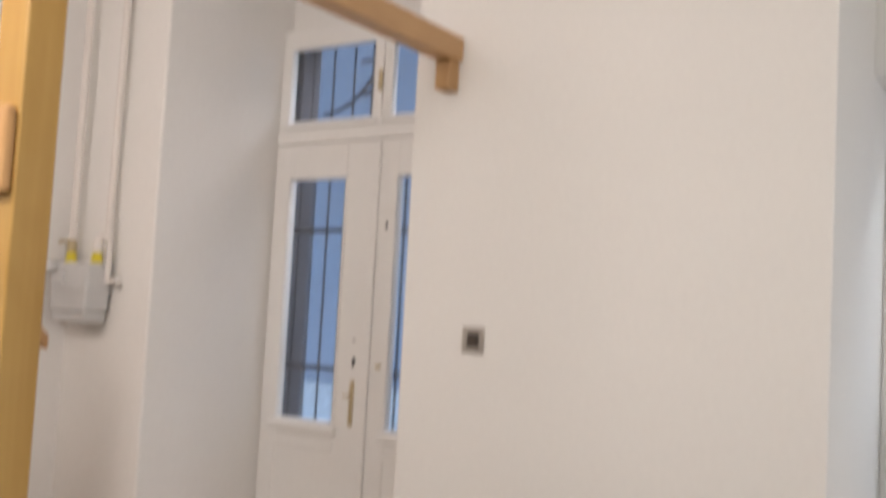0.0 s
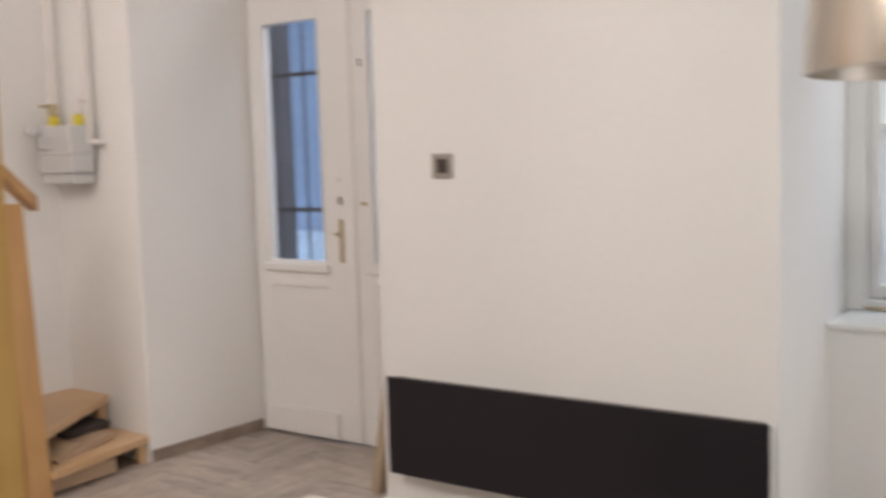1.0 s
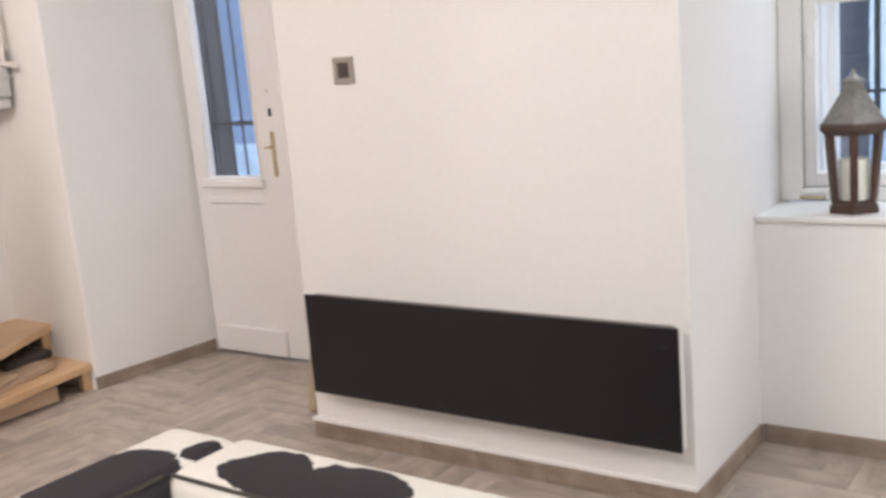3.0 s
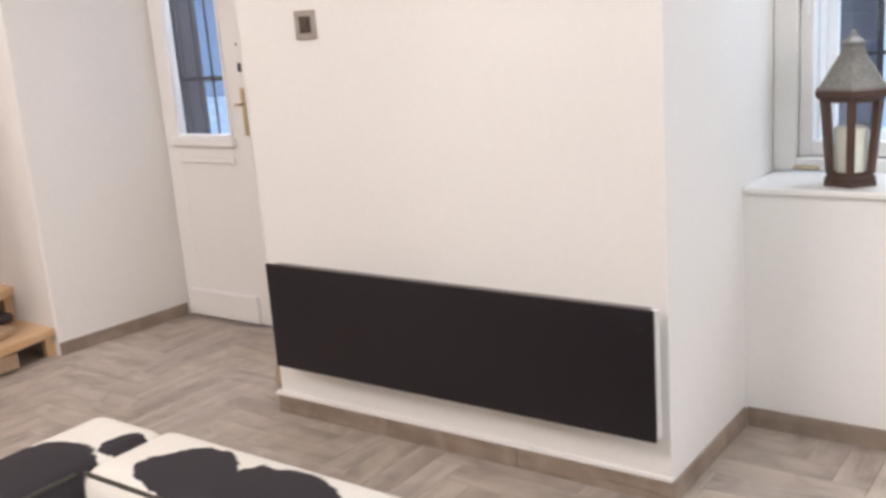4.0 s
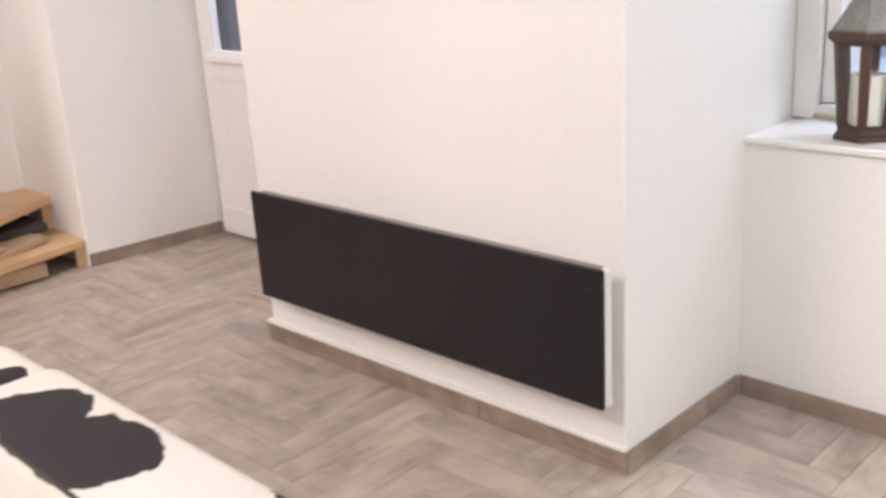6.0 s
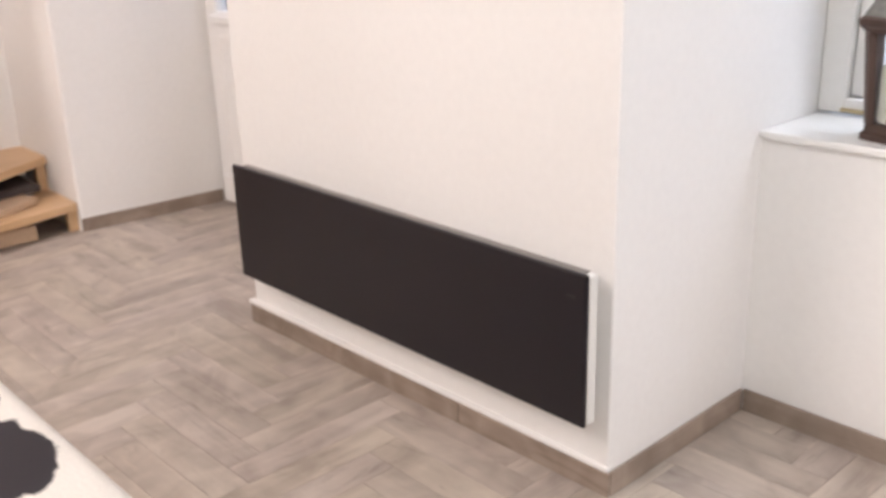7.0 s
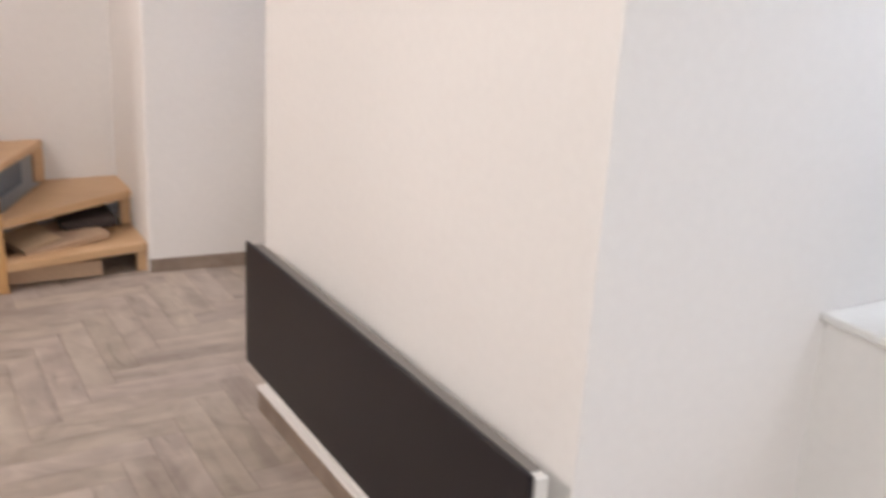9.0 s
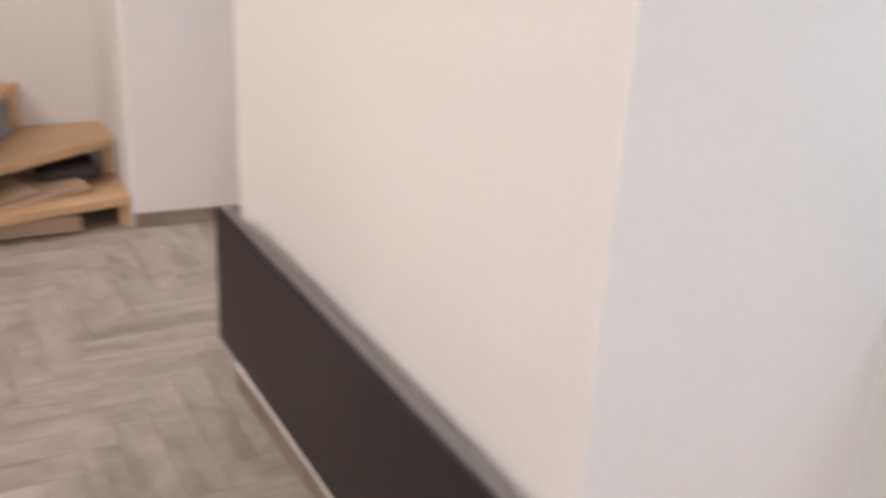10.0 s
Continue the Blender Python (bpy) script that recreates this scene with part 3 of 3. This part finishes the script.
bird = thing("wall_box", "small dark box with a flat lid on the courtyard wall", "box", (-1.15, 9.0, 1.1))
part("body", box(-1.20, -1.09, 8.86, 9.0, 1.11, 1.35, 0.01), STONE_DARK, bird)
part("lid", box(-1.225, -1.07, 8.83, 9.0, 1.35, 1.385, 0.008), IRON, bird)
prof = []
for k in range(20):
    prof += [(0.262, k * 0.22), (0.268, k * 0.22 + 0.19), (0.256, k * 0.22 + 0.205)]
pillar_out = thing("gate_pillar", "dark round courtyard pillar with ringed stone courses", "pillar", (-1.08, 6.1, -0.16))
part("shaft", lathe(prof, (-1.08, 6.1, -0.16), 24), STONE_DARK, pillar_out)
tagged(part("stone_trough", box(-0.9, 1.6, 7.2, 7.9, -0.16, 0.60, 0.08, 3), TROUGH), "low frosted grey stone trough in the courtyard", "trough")

# ---- heater, thermostat ----
heater = thing("wall_heater", "low wide black panel heater with white metal back on the wall", "heater", (-0.71, 0, 0.21))
HX0, HX1, HZ0, HZ1 = -1.418, -0.004, 0.216, 0.586
part("front_panel", box(HX0, HX1, -0.092, -0.079, HZ0, HZ1, 0.005, 3), BLACK_FRONT, heater, "satin black front panel")
casing = part("body", box(HX0 + 0.012, HX1 + 0.002, -0.079, -0.052, HZ0 + 0.004, HZ1 - 0.006, 0.003, 1), WHITE_METAL, heater, "white metal casing")
# Casing top coloured grey to carry the shade of the gap behind the panel.
part("top_gap_strip", box(HX0 + 0.03, HX1 - 0.02, -0.0765, -0.0535, HZ1 - 0.0058, HZ1 - 0.003), GREY_METAL, casing, "grey strip on the casing top, including the gap's shade")
for x in (HX0 + 0.25, HX1 - 0.25):
    part("wall_bracket", box(x, x + 0.05, -0.052, -0.0005, HZ0 + 0.05, HZ1 - 0.22), WHITE_METAL, heater)
part("badge", box(HX1 - 0.055, HX1 - 0.03, -0.0928, -0.0918, HZ1 - 0.062, HZ1 - 0.054), BADGE_GREY, heater)

thermo = thing("thermostat", "square steel-framed wall thermostat with dark centre", "thermostat", (-1.194, 0, 1.364))
tx0, tx1, tz0, tz1 = -1.238, -1.150, 1.320, 1.409
bm = box(tx0, tx1, -0.010, 0.0, tz0, tz0 + 0.019, 0.002, 1)
box(tx0, tx1, -0.010, 0.0, tz1 - 0.019, tz1, 0.002, 1, bm=bm)
box(tx0, tx0 + 0.019, -0.010, 0.0, tz0 + 0.019, tz1 - 0.019, 0.002, 1, bm=bm)
box(tx1 - 0.019, tx1, -0.010, 0.0, tz0 + 0.019, tz1 - 0.019, 0.002, 1, bm=bm)
cover = part("frame", bm, STEEL, thermo, "brushed steel cover frame")
insert = part("insert", box(tx0 + 0.019, tx1 - 0.019, -0.007, 0.0, tz0 + 0.019, tz1 - 0.019), DARK_PLASTIC, thermo, "dark brown plastic insert")
part("dial", box(tx0 + 0.029, tx1 - 0.029, -0.013, -0.007, tz0 + 0.029, tz1 - 0.029, 0.003), DARK_PLASTIC, insert)

plank = thing("leaning_plank", "narrow raw wood plank leaning on the pier", "plank", (-1.712, 0.22, 0))
part("board", box(-0.02, 0.02, -0.045, 0.045, 0.004, 1.05, 0.002, 1), RAW_WOOD, plank).matrix_local = pose(0, 0, 0, 0, 10.5, 0)

# ---- loft post and beam ----
post = thing("loft_post", "yellow lacquered square pine post", "post", (-1.45, -1.63, 0))
part("shaft", box(-1.50, -1.388, -1.68, -1.58, 0, TOP, 0.006), POST_PINE, post)
part("cleat", box(-1.545, -1.392, -1.712, -1.680, 1.665, 1.865, 0.014, 3), PINE, post, "short pale board screwed to the post")
beam = thing("loft_beam", "square pine beam running from the pier to the post", "beam", (-1.3, -0.8, 2.37))
part("shaft", box(-1.386, -1.30, -1.68, 0.0, 2.375, 2.465, 0.006), PINE_Y, beam)
part("wall_block", box(-1.375, -1.315, -0.07, 0.0, 2.265, 2.375, 0.005), PINE, beam, "short upright pine block under the beam end")

# ---- stairs ----
stairs = thing("winder_stairs", "open pine and beech winder stairs with square newel post", "stairs", (-3.2, -0.6, 0))
NX0, NX1, NY0, NY1 = -2.937, -2.838, -0.670, -0.572
newel = part("newel_post", leaning(box(NX0, NX1, NY0, NY1, 0, 1.26, 0.005), -0.012, -0.034), PINE, stairs, "square pine newel post with sloped top")
treads = [
    ([(-2.809, -0.577), (-2.912, -0.012), (-3.26, -0.002), (-2.909, -0.577)], 0.134),
    ([(-2.86, -0.577), (-3.205, -0.002), (W + 0.002, -0.002), (W + 0.002, -0.33), (-2.907, -0.60)], 0.297),
    ([(-2.907, -0.62), (W + 0.002, -0.325), (W + 0.002, -0.80), (-2.907, -0.80)], 0.485),
]
RISE, GO = 0.168, 0.172
for i in range(9):
    y = -0.70 - GO * i
    treads.append(([(-2.862, y), (W + 0.002, y), (W + 0.002, y - 0.15), (-2.862, y - 0.15)], 0.645 + RISE * i))
for plan, z in treads:
    part("tread", prism(plan, z - 0.036, z, 0.004), TREAD, stairs)
for x, y, z0, z1 in ((-2.945, -0.05, 0.0, 0.098), (-3.235, -0.05, 0.134, 0.261), (-3.462, -0.375, 0.297, 0.449)):
    part("riser_block", box(x - 0.03, x + 0.005, y, y + 0.045, z0, z1, 0.003, 1), TREAD, stairs)
pts = [(-0.677, 0.440), (-0.677, 0.582), (-2.35, 0.582 + 1.673 * 0.99), (-2.35, 0.440 + 1.673 * 0.99)]
part("stringer", side_prism(pts, -2.90, -2.856, 0.003), PINE_Y, stairs, "sloping pine stringer")
part("stringer", side_prism(pts, W + 0.001, W + 0.035, 0.003), PINE_Y, stairs, "sloping pine stringer")
pts = [(-0.565, 1.225), (-0.565, 1.285), (-2.35, 1.285 + 1.785 * 0.977), (-2.35, 1.225 + 1.785 * 0.977)]
part("handrail", side_prism(pts, -2.90, -2.815, 0.008), PINE_Y, stairs, "sloping pine handrail")

# ---- things stored under the stairs ----
def card(name, at, size, turn, label="flattened brown cardboard box lying under the stairs"):
    """A flattened carton: a thin slab with slightly bent flaps."""
    c = thing(name, label, "cardboard", at, group="flattened cartons")
    lx, ly, lz = size
    bm = box(-lx / 2, lx / 2, -ly / 2, ly / 2, 0, lz, 0.002, 1)
    sheet = part("sheet", bm, CARD, c)
    m = pose(0, 0, 0, *turn)
    sheet.matrix_local = m
    flap = part("flap", box(-lx / 2 + 0.01, lx / 2 - 0.02, -ly / 2, -ly / 2 + ly * 0.45, lz, lz + 0.004), CARD_EDGE, c)
    flap.matrix_local = m @ Matrix.Translation((0, -ly / 2, lz)) @ pose(0, 0, 0, 6) @ Matrix.Translation((0, ly / 2, -lz))
    return c


random.seed(4)
for k, (yr, zr, tilt, ln, th) in enumerate([(-0.20, 0.002, 0.3, 1.5, 0.066), (-0.36, 0.098, 3.6, 1.36, 0.010), (-0.66, 0.135, 8.5, 0.95, 0.050), (-0.72, 0.200, 12, 0.86, 0.012), (-0.70, 0.225, 14, 0.90, 0.050), (-0.64, 0.295, 16, 1.0, 0.012), (-0.66, 0.322, 17.5, 0.95, 0.034), (-0.70, 0.372, 19, 0.9, 0.010)]):
    c, s_ = math.cos(radians(tilt)), math.sin(radians(tilt))
    card("flattened_carton", (-3.13 + random.uniform(-0.03, 0.02), yr - ln / 2 * c, max(0.002, zr - ln / 2 * s_)), (0.46, ln, th), (tilt, random.uniform(-2, 3), random.uniform(-3, 3)))
tagged(part("grey_sack", box(-3.32, -2.95, -0.88, -0.70, 0.235, 0.30, 0.025, 3), STORED_BLUE), "crumpled grey sack between the cartons", "sack")
card("flattened_carton", (-3.08, -0.36, 0.135), (0.28, 0.36, 0.028), (5, 2, 16))
carton = thing("open_carton", "open brown cardboard box lying tilted on flattened cartons", "cardboard box", (-3.10, -1.19, 0.325))
tilt = pose(0, 0, 0, 21, 0, 0)
for a in (box(-0.24, 0.24, -0.36, -0.352, 0, 0.22), box(-0.24, 0.24, 0.352, 0.36, 0, 0.2), box(-0.24, -0.232, -0.352, 0.352, 0, 0.22), box(0.232, 0.24, -0.352, 0.352, 0, 0.2), box(-0.232, 0.232, -0.352, 0.352, 0, 0.008)):
    part("side", a, CARD, carton).matrix_local = tilt
part("flap", box(0.24, 0.36, -0.3, 0.34, 0.192, 0.197), CARD_EDGE, carton).matrix_local = tilt
part("tape", box(0.2402, 0.2412, 0.235, 0.325, 0.115, 0.198), WHITE_METAL, carton, "strip of pale tape").matrix_local = tilt
bag = bmesh.new()
bmesh.ops.create_icosphere(bag, subdivisions=4, radius=0.17)
for v in bag.verts:
    v.co = Vector((-3.12, -0.93, 0.50)) + Vector((v.co.x * 1.1, v.co.y * 0.8, v.co.z * 0.75)) * (0.85 + 0.45 * noise.noise(v.co * 9))
tagged(part("bin_bag", bag, BAG_AND_SHADE, smooth=True), "crumpled dark plastic bag on the cardboard", "bag")
tagged(part("grey_board", prism([(-2.96, -0.665), (-3.455, -0.425), (-3.455, -0.45), (-2.96, -0.69)], 0.298, 0.447), STORED_BLUE), "blue-grey board standing behind the tread", "board")
# The recess's shade, built as a dark slab on the tread.
tagged(part("recess_shade_slab", box(-3.42, -3.08, -0.33, -0.09, 0.166, 0.208, 0.018, 3), BAG_AND_SHADE), "dark slab standing for the shaded recess under the stairs", "cloth")

# ---- gas meter ----
meter = thing("gas_meter", "grey gas meter with yellow valves on the wall", "meter", (-3.29, 0, 1.35))
part("body", box(-3.415, -3.155, -0.165, -0.035, 1.375, 1.60, 0.014, 3), METER_GREY, meter)
part("lower_body", box(-3.405, -3.165, -0.155, -0.04, 1.325, 1.373, 0.010, 2), METER_GREY, meter)
part("seam", box(-3.42, -3.15, -0.170, -0.03, 1.462, 1.474, 0.003, 1), METER_GREY, meter)
part("regulator", lathe([(0.030, 0), (0.036, 0.008), (0.036, 0.035), (0.028, 0.045)], (-3.40, -0.185, 1.555), 20), METER_GREY, meter, "round grey pressure regulator", smooth=True)
part("counter", box(-3.40, -3.31, -0.178, -0.165, 1.49, 1.55, 0.004), METER_GREY, meter)
for x in (-3.38, -3.19):
    part("union_nut", lathe([(0.026, 0), (0.026, 0.035), (0.018, 0.05)], (x, -0.09, 1.60), 8), YELLOW, meter, "yellow painted union")
    valve = part("valve", lathe([(0.02, 0), (0.024, 0.01), (0.024, 0.04), (0.016, 0.06)], (x, -0.09, 1.65), 12), BRASS if x < -3.3 else PIPE_PAINT, meter)
part("valve_lever", box(-3.44, -3.34, -0.125, -0.112, 1.69, 1.705, 0.003), BRASS, meter)
for x, bend in ((-3.38, 0), (-3.19, 1)):
    pts = [(x, -0.09, 1.70), (x, -0.09, TOP)] if not bend else [(x, -0.09, 1.70), (x + 0.02, -0.075, 1.73), (x + 0.045, -0.07, 1.72), (x + 0.045, -0.06, TOP)]
    tagged(part("gas_pipe", tube(pts, 0.017, steps=14), PIPE_PAINT, smooth=True), "white painted gas pipe on the wall", "pipe")
part("side_pipe", tube([(-3.145, -0.06, 1.75), (-3.145, -0.06, 1.52), (-3.08, -0.05, 1.515)], 0.013), PIPE_PAINT, meter, smooth=True)

# ---- lantern on the sill ----
LX, LY, LZ = 0.282, 0.695, WZ0 + 0.020
lantern = thing("lantern", "dark wooden hexagonal lantern with zinc roof on the sill", "lantern", (LX, LY, LZ))
T6 = radians(43)


def hexring(r, h):
    return [(LX + r * math.cos(T6 + i * math.pi / 3), LY + r * math.sin(T6 + i * math.pi / 3), LZ + h) for i in range(6)]


part("base", lathe([(0.083, 0), (0.083, 0.014), (0.074, 0.020), (0.074, 0.034), (0.070, 0.038)], (LX, LY, LZ), 6, turn=T6), LANTERN_WOOD, lantern)
lo, hi = hexring(0.064, 0.036), hexring(0.083, 0.252)
for a, b in zip(lo, hi):
    ow = bmesh.new()
    a, b = Vector(a), Vector(b)
    ang = math.atan2(a.y - LY, a.x - LX)
    for p, s in ((a, 0.011), (b, 0.012)):
        for dx, dy in ((-s, -s), (s, -s), (s, s), (-s, s)):
            ow.verts.new(p + Matrix.Rotation(ang, 3, "Z") @ Vector((dx * 0.8, dy, 0)))
    ow.verts.ensure_lookup_table()
    v = ow.verts
    for q in ((0, 1, 5, 4), (1, 2, 6, 5), (2, 3, 7, 6), (3, 0, 4, 7), (3, 2, 1, 0), (4, 5, 6, 7)):
        ow.faces.new([v[k] for k in q])
    bmesh.ops.recalc_face_normals(ow, faces=ow.faces[:])
    part("upright", ow, LANTERN_WOOD, lantern)
for i in range(6):
    j = (i + 1) % 6
    ow = bmesh.new()
    q = [Vector(lo[i]), Vector(lo[j]), Vector(hi[j]), Vector(hi[i])]
    n = (q[1] - q[0]).cross(q[3] - q[0]).normalized() * 0.0015
    vs = [ow.verts.new(p + n) for p in q] + [ow.verts.new(p - n) for p in q]
    for f in ((0, 1, 2, 3), (7, 6, 5, 4), (0, 4, 5, 1), (1, 5, 6, 2), (2, 6, 7, 3), (3, 7, 4, 0)):
        ow.faces.new([vs[k] for k in f])
    bmesh.ops.recalc_face_normals(ow, faces=ow.faces[:])
    part("pane", ow, GLASS, lantern).visible_shadow = False
part("cornice", lathe([(0.086, 0.246), (0.098, 0.252), (0.113, 0.266), (0.114, 0.281), (0.104, 0.286), (0.08, 0.287)], (LX, LY, LZ), 6, turn=T6), LANTERN_WOOD, lantern)
roof = part("roof", lathe([(0.104, 0.286), (0.102, 0.292), (0.094, 0.302), (0.083, 0.318), (0.067, 0.343), (0.049, 0.368), (0.040, 0.384), (0.035, 0.398)], (LX, LY, LZ), 6, turn=T6), ZINC, lantern, "weathered zinc roof")
part("chimney", lathe([(0.033, 0.394), (0.030, 0.398), (0.029, 0.406), (0.038, 0.409), (0.037, 0.413), (0.026, 0.421), (0.013, 0.429), (0.010, 0.436), (0.004, 0.449)], (LX, LY, LZ), 16), ZINC, roof, smooth=True)
candle = part("candle", lathe([(0.044, 0), (0.046, 0.004), (0.046, 0.126), (0.042, 0.131), (0.012, 0.126)], (LX, LY, LZ + 0.039), 24), WAX, smooth=True)
tagged(candle, "thick ivory pillar candle inside the lantern", "candle")

# ---- sofa ----
BACK = hide("cowhide_back", [(-0.405, -1.270, 0.605, 0.141, 0.102, 0.058), (-0.200, -1.266, 0.605, 0.169, 0.120, 0.058), (-0.255, -1.325, 0.605, 0.220, 0.068, 0.058), (0.21, -1.135, 0.56, 0.09, 0.045, 0.10), (0.05, -1.13, 0.2, 0.2, 0.2, 0.12)])
ARM = hide("cowhide_arm", [(-0.715, -1.455, 0.50, 0.145, 0.175, 0.4), (-0.640, -1.242, 0.58, 0.044, 0.060, 0.1), (-0.85, -1.9, 0.3, 0.2, 0.25, 0.2)])
SEAT = hide("cowhide_seat", [(0.1, -1.7, 0.4, 0.2, 0.15, 0.2)])
SX0, SX1 = -0.845, 0.82
sofa = thing("sofa", "black and white cowhide sofa with dark piping", "sofa", (0, -1.55, 0))
backrest = part("backrest", box(-0.628, SX1 - 0.236, -1.37, -1.132, 0.07, 0.575, 0.045, 5), BACK, sofa, "backrest covered with black and white cowhide", smooth=True)
arm_west = part("armrest", box(SX0, -0.607, -2.02, -1.146, 0.07, 0.573, 0.045, 5), ARM, sofa, "armrest covered with black and white cowhide", smooth=True)
part("armrest", box(SX1 - 0.238, SX1, -2.02, -1.146, 0.07, 0.573, 0.045, 5), ARM, sofa, "armrest covered with black and white cowhide", smooth=True)
part("seat", box(-0.605, SX1 - 0.24, -2.02, -1.372, 0.07, 0.40, 0.04, 4), SEAT, sofa, "seat covered with pale cowhide", smooth=True)
zt = 0.5655
part("piping", tube([(-0.605, -1.358, zt), (SX1 - 0.255, -1.358, zt)], 0.0045), PIPING, backrest, "dark leather piping")
part("piping", tube([(-0.619, -1.37, zt - 0.002), (-0.619, -2.0, zt - 0.002)], 0.0045), PIPING, arm_west, "dark leather piping")
for x in (SX0 + 0.08, SX1 - 0.08):
    for y in (-1.92, -1.24):
        part("foot", lathe([(0.022, 0), (0.03, 0.07)], (x, y, 0), 16), DARK_PLASTIC, sofa)

ring = bmesh.new()
for i in range(20):
    a, b = 2 * math.pi * i / 20, 2 * math.pi * (i + 1) / 20
    rod((0.592 + 0.030 * math.cos(a), 0.43 + 0.030 * math.sin(a), 0.0045), (0.592 + 0.030 * math.cos(b), 0.43 + 0.030 * math.sin(b), 0.0045), 0.004, 8, ring)
tagged(part("wire_ring", ring, IRON, smooth=True), "small dark wire ring lying on the tiles", "ring")

# ---- pendant lamp ----
PX, PY, PZ, PR = 0.654, -1.486, 1.484, 0.212
lamp = thing("pendant_lamp", "brushed nickel dome pendant lamp on a thin cord", "lamp", (PX, PY, PZ))
outer = [(PR, 0), (PR, 0.012), (PR * 0.985, 0.06), (PR * 0.96, 0.12), (PR * 0.90, 0.18), (PR * 0.74, 0.24), (PR * 0.40, 0.285), (0.03, 0.30)]
inner = [(0.03, 0.294), (PR * 0.39, 0.279), (PR * 0.72, 0.234), (PR * 0.88, 0.176), (PR * 0.94, 0.118), (PR * 0.965, 0.058), (PR * 0.98, 0.012), (PR * 0.98, 0)]
bm = bmesh.new()
rings = [[bm.verts.new((PX + r * math.cos(2 * math.pi * i / 48), PY + r * math.sin(2 * math.pi * i / 48), PZ + h)) for i in range(48)] for r, h in outer + inner]
rings.append(rings[0])
for a, b in zip(rings, rings[1:]):
    for i in range(48):
        j = (i + 1) % 48
        bm.faces.new((a[i], a[j], b[j], b[i]))
bmesh.ops.recalc_face_normals(bm, faces=bm.faces[:])
shade = part("shade", bm, NICKEL, lamp, "brushed nickel shade", smooth=True)
# Pale disc puts the shade's lit interior into colour.
part("underside_disc", lathe([(0.0, 0.028), (PR * 0.955, 0.022), (PR * 0.955, 0.026), (0.0, 0.032)], (PX, PY, PZ), 32), WHITE_METAL, shade, "pale disc standing for the lit inside of the shade")
part("cap", lathe([(0.032, 0.30), (0.032, 0.35), (0.012, 0.365)], (PX, PY, PZ), 20), NICKEL, lamp, smooth=True)
part("cord", rod((PX, PY, PZ + 0.36), (PX, PY, TOP - 0.02), 0.004, 8), DARK_PLASTIC, lamp)
part("ceiling_rose", lathe([(0.05, -0.025), (0.05, -0.003), (0.045, 0.0)], (PX, PY, TOP), 20), NICKEL, lamp)

# ---- floor tiles in herringbone ----
TL, TW, TH = 0.50, 0.10, 0.009
HB_X, HB_Y = -0.760, -0.575                      # near end and lower edge of one tile lying along x
tile_bm = box(-TL / 2 + 0.0006, TL / 2 - 0.0006, -TW / 2 + 0.0006, TW / 2 - 0.0006, -TH, 0.0, 0.0007, 1)
tiles = thing("floor_tiles", "greyish brown wood-look tiles laid in herringbone", "floor", kind="structure")
tile_mesh = bpy.data.meshes.new("tile")
tile_bm.to_mesh(tile_mesh)
tile_mesh.materials.append(TILE_WOOD)
corners = [v.co.copy() for v in tile_bm.verts]
sides = [[v.index for v in f.verts] for f in tile_bm.faces]
tile_bm.free()
far = {0: ([], []), 1: ([], [])}                  # outer tiles along x, and along y
for i in range(-80, 81):
    for j in range(-14, 15):
        # tiles along x step by TW up a diagonal; the next stair of them lies TL further across
        ox, oy = i * TW + j * TL, i * TW - j * TL
        for upright in (0, 1):
            cx, cy = (ox + TW / 2, oy + TW + TL / 2) if upright else (ox + TL / 2, oy + TW / 2)
            c = Vector((HB_X - cx, HB_Y + cy, 0))
            half = (TW / 2, TL / 2) if upright else (TL / 2, TW / 2)
            x0, x1, y0, y1 = c.x - half[0], c.x + half[0], c.y - half[1], c.y + half[1]
            if x1 < W or x0 > E or y1 < S or y0 > PILLAR_D and not LW < c.x < PL or y0 > DOOR_Y + 0.05:
                continue
            if (PL < x0 and x1 < 0 and y0 > 0) or (x1 < LW and y0 > 0):
                continue
            m = Matrix.Translation(c) @ pose(0, 0, 0, 0, 0, 90 * upright)
            if -2.95 < c.x < 0.95 and -1.35 < c.y:
                o = new("tile", tile_mesh)
                o.parent = tiles
                o.matrix_local = m
            else:
                far_verts, far_faces = far[upright]
                k = len(far_verts)
                turned = pose(0, 0, 0, 0, 0, -90 * upright) @ m
                far_verts += [turned @ v for v in corners]
                far_faces += [[k + q for q in f] for f in sides]
for upright, (far_verts, far_faces) in far.items():
    me = bpy.data.meshes.new("outer_tiles")
    me.from_pydata(far_verts, [], far_faces)
    me.materials.append(TILE_WOOD)
    outer = new("outer_tiles", me)
    outer.parent = tiles
    outer.matrix_local = pose(0, 0, 0, 0, 0, 90 * upright)
    tagged(outer, "wood-look tiles towards the room's edges", kind="stuff")
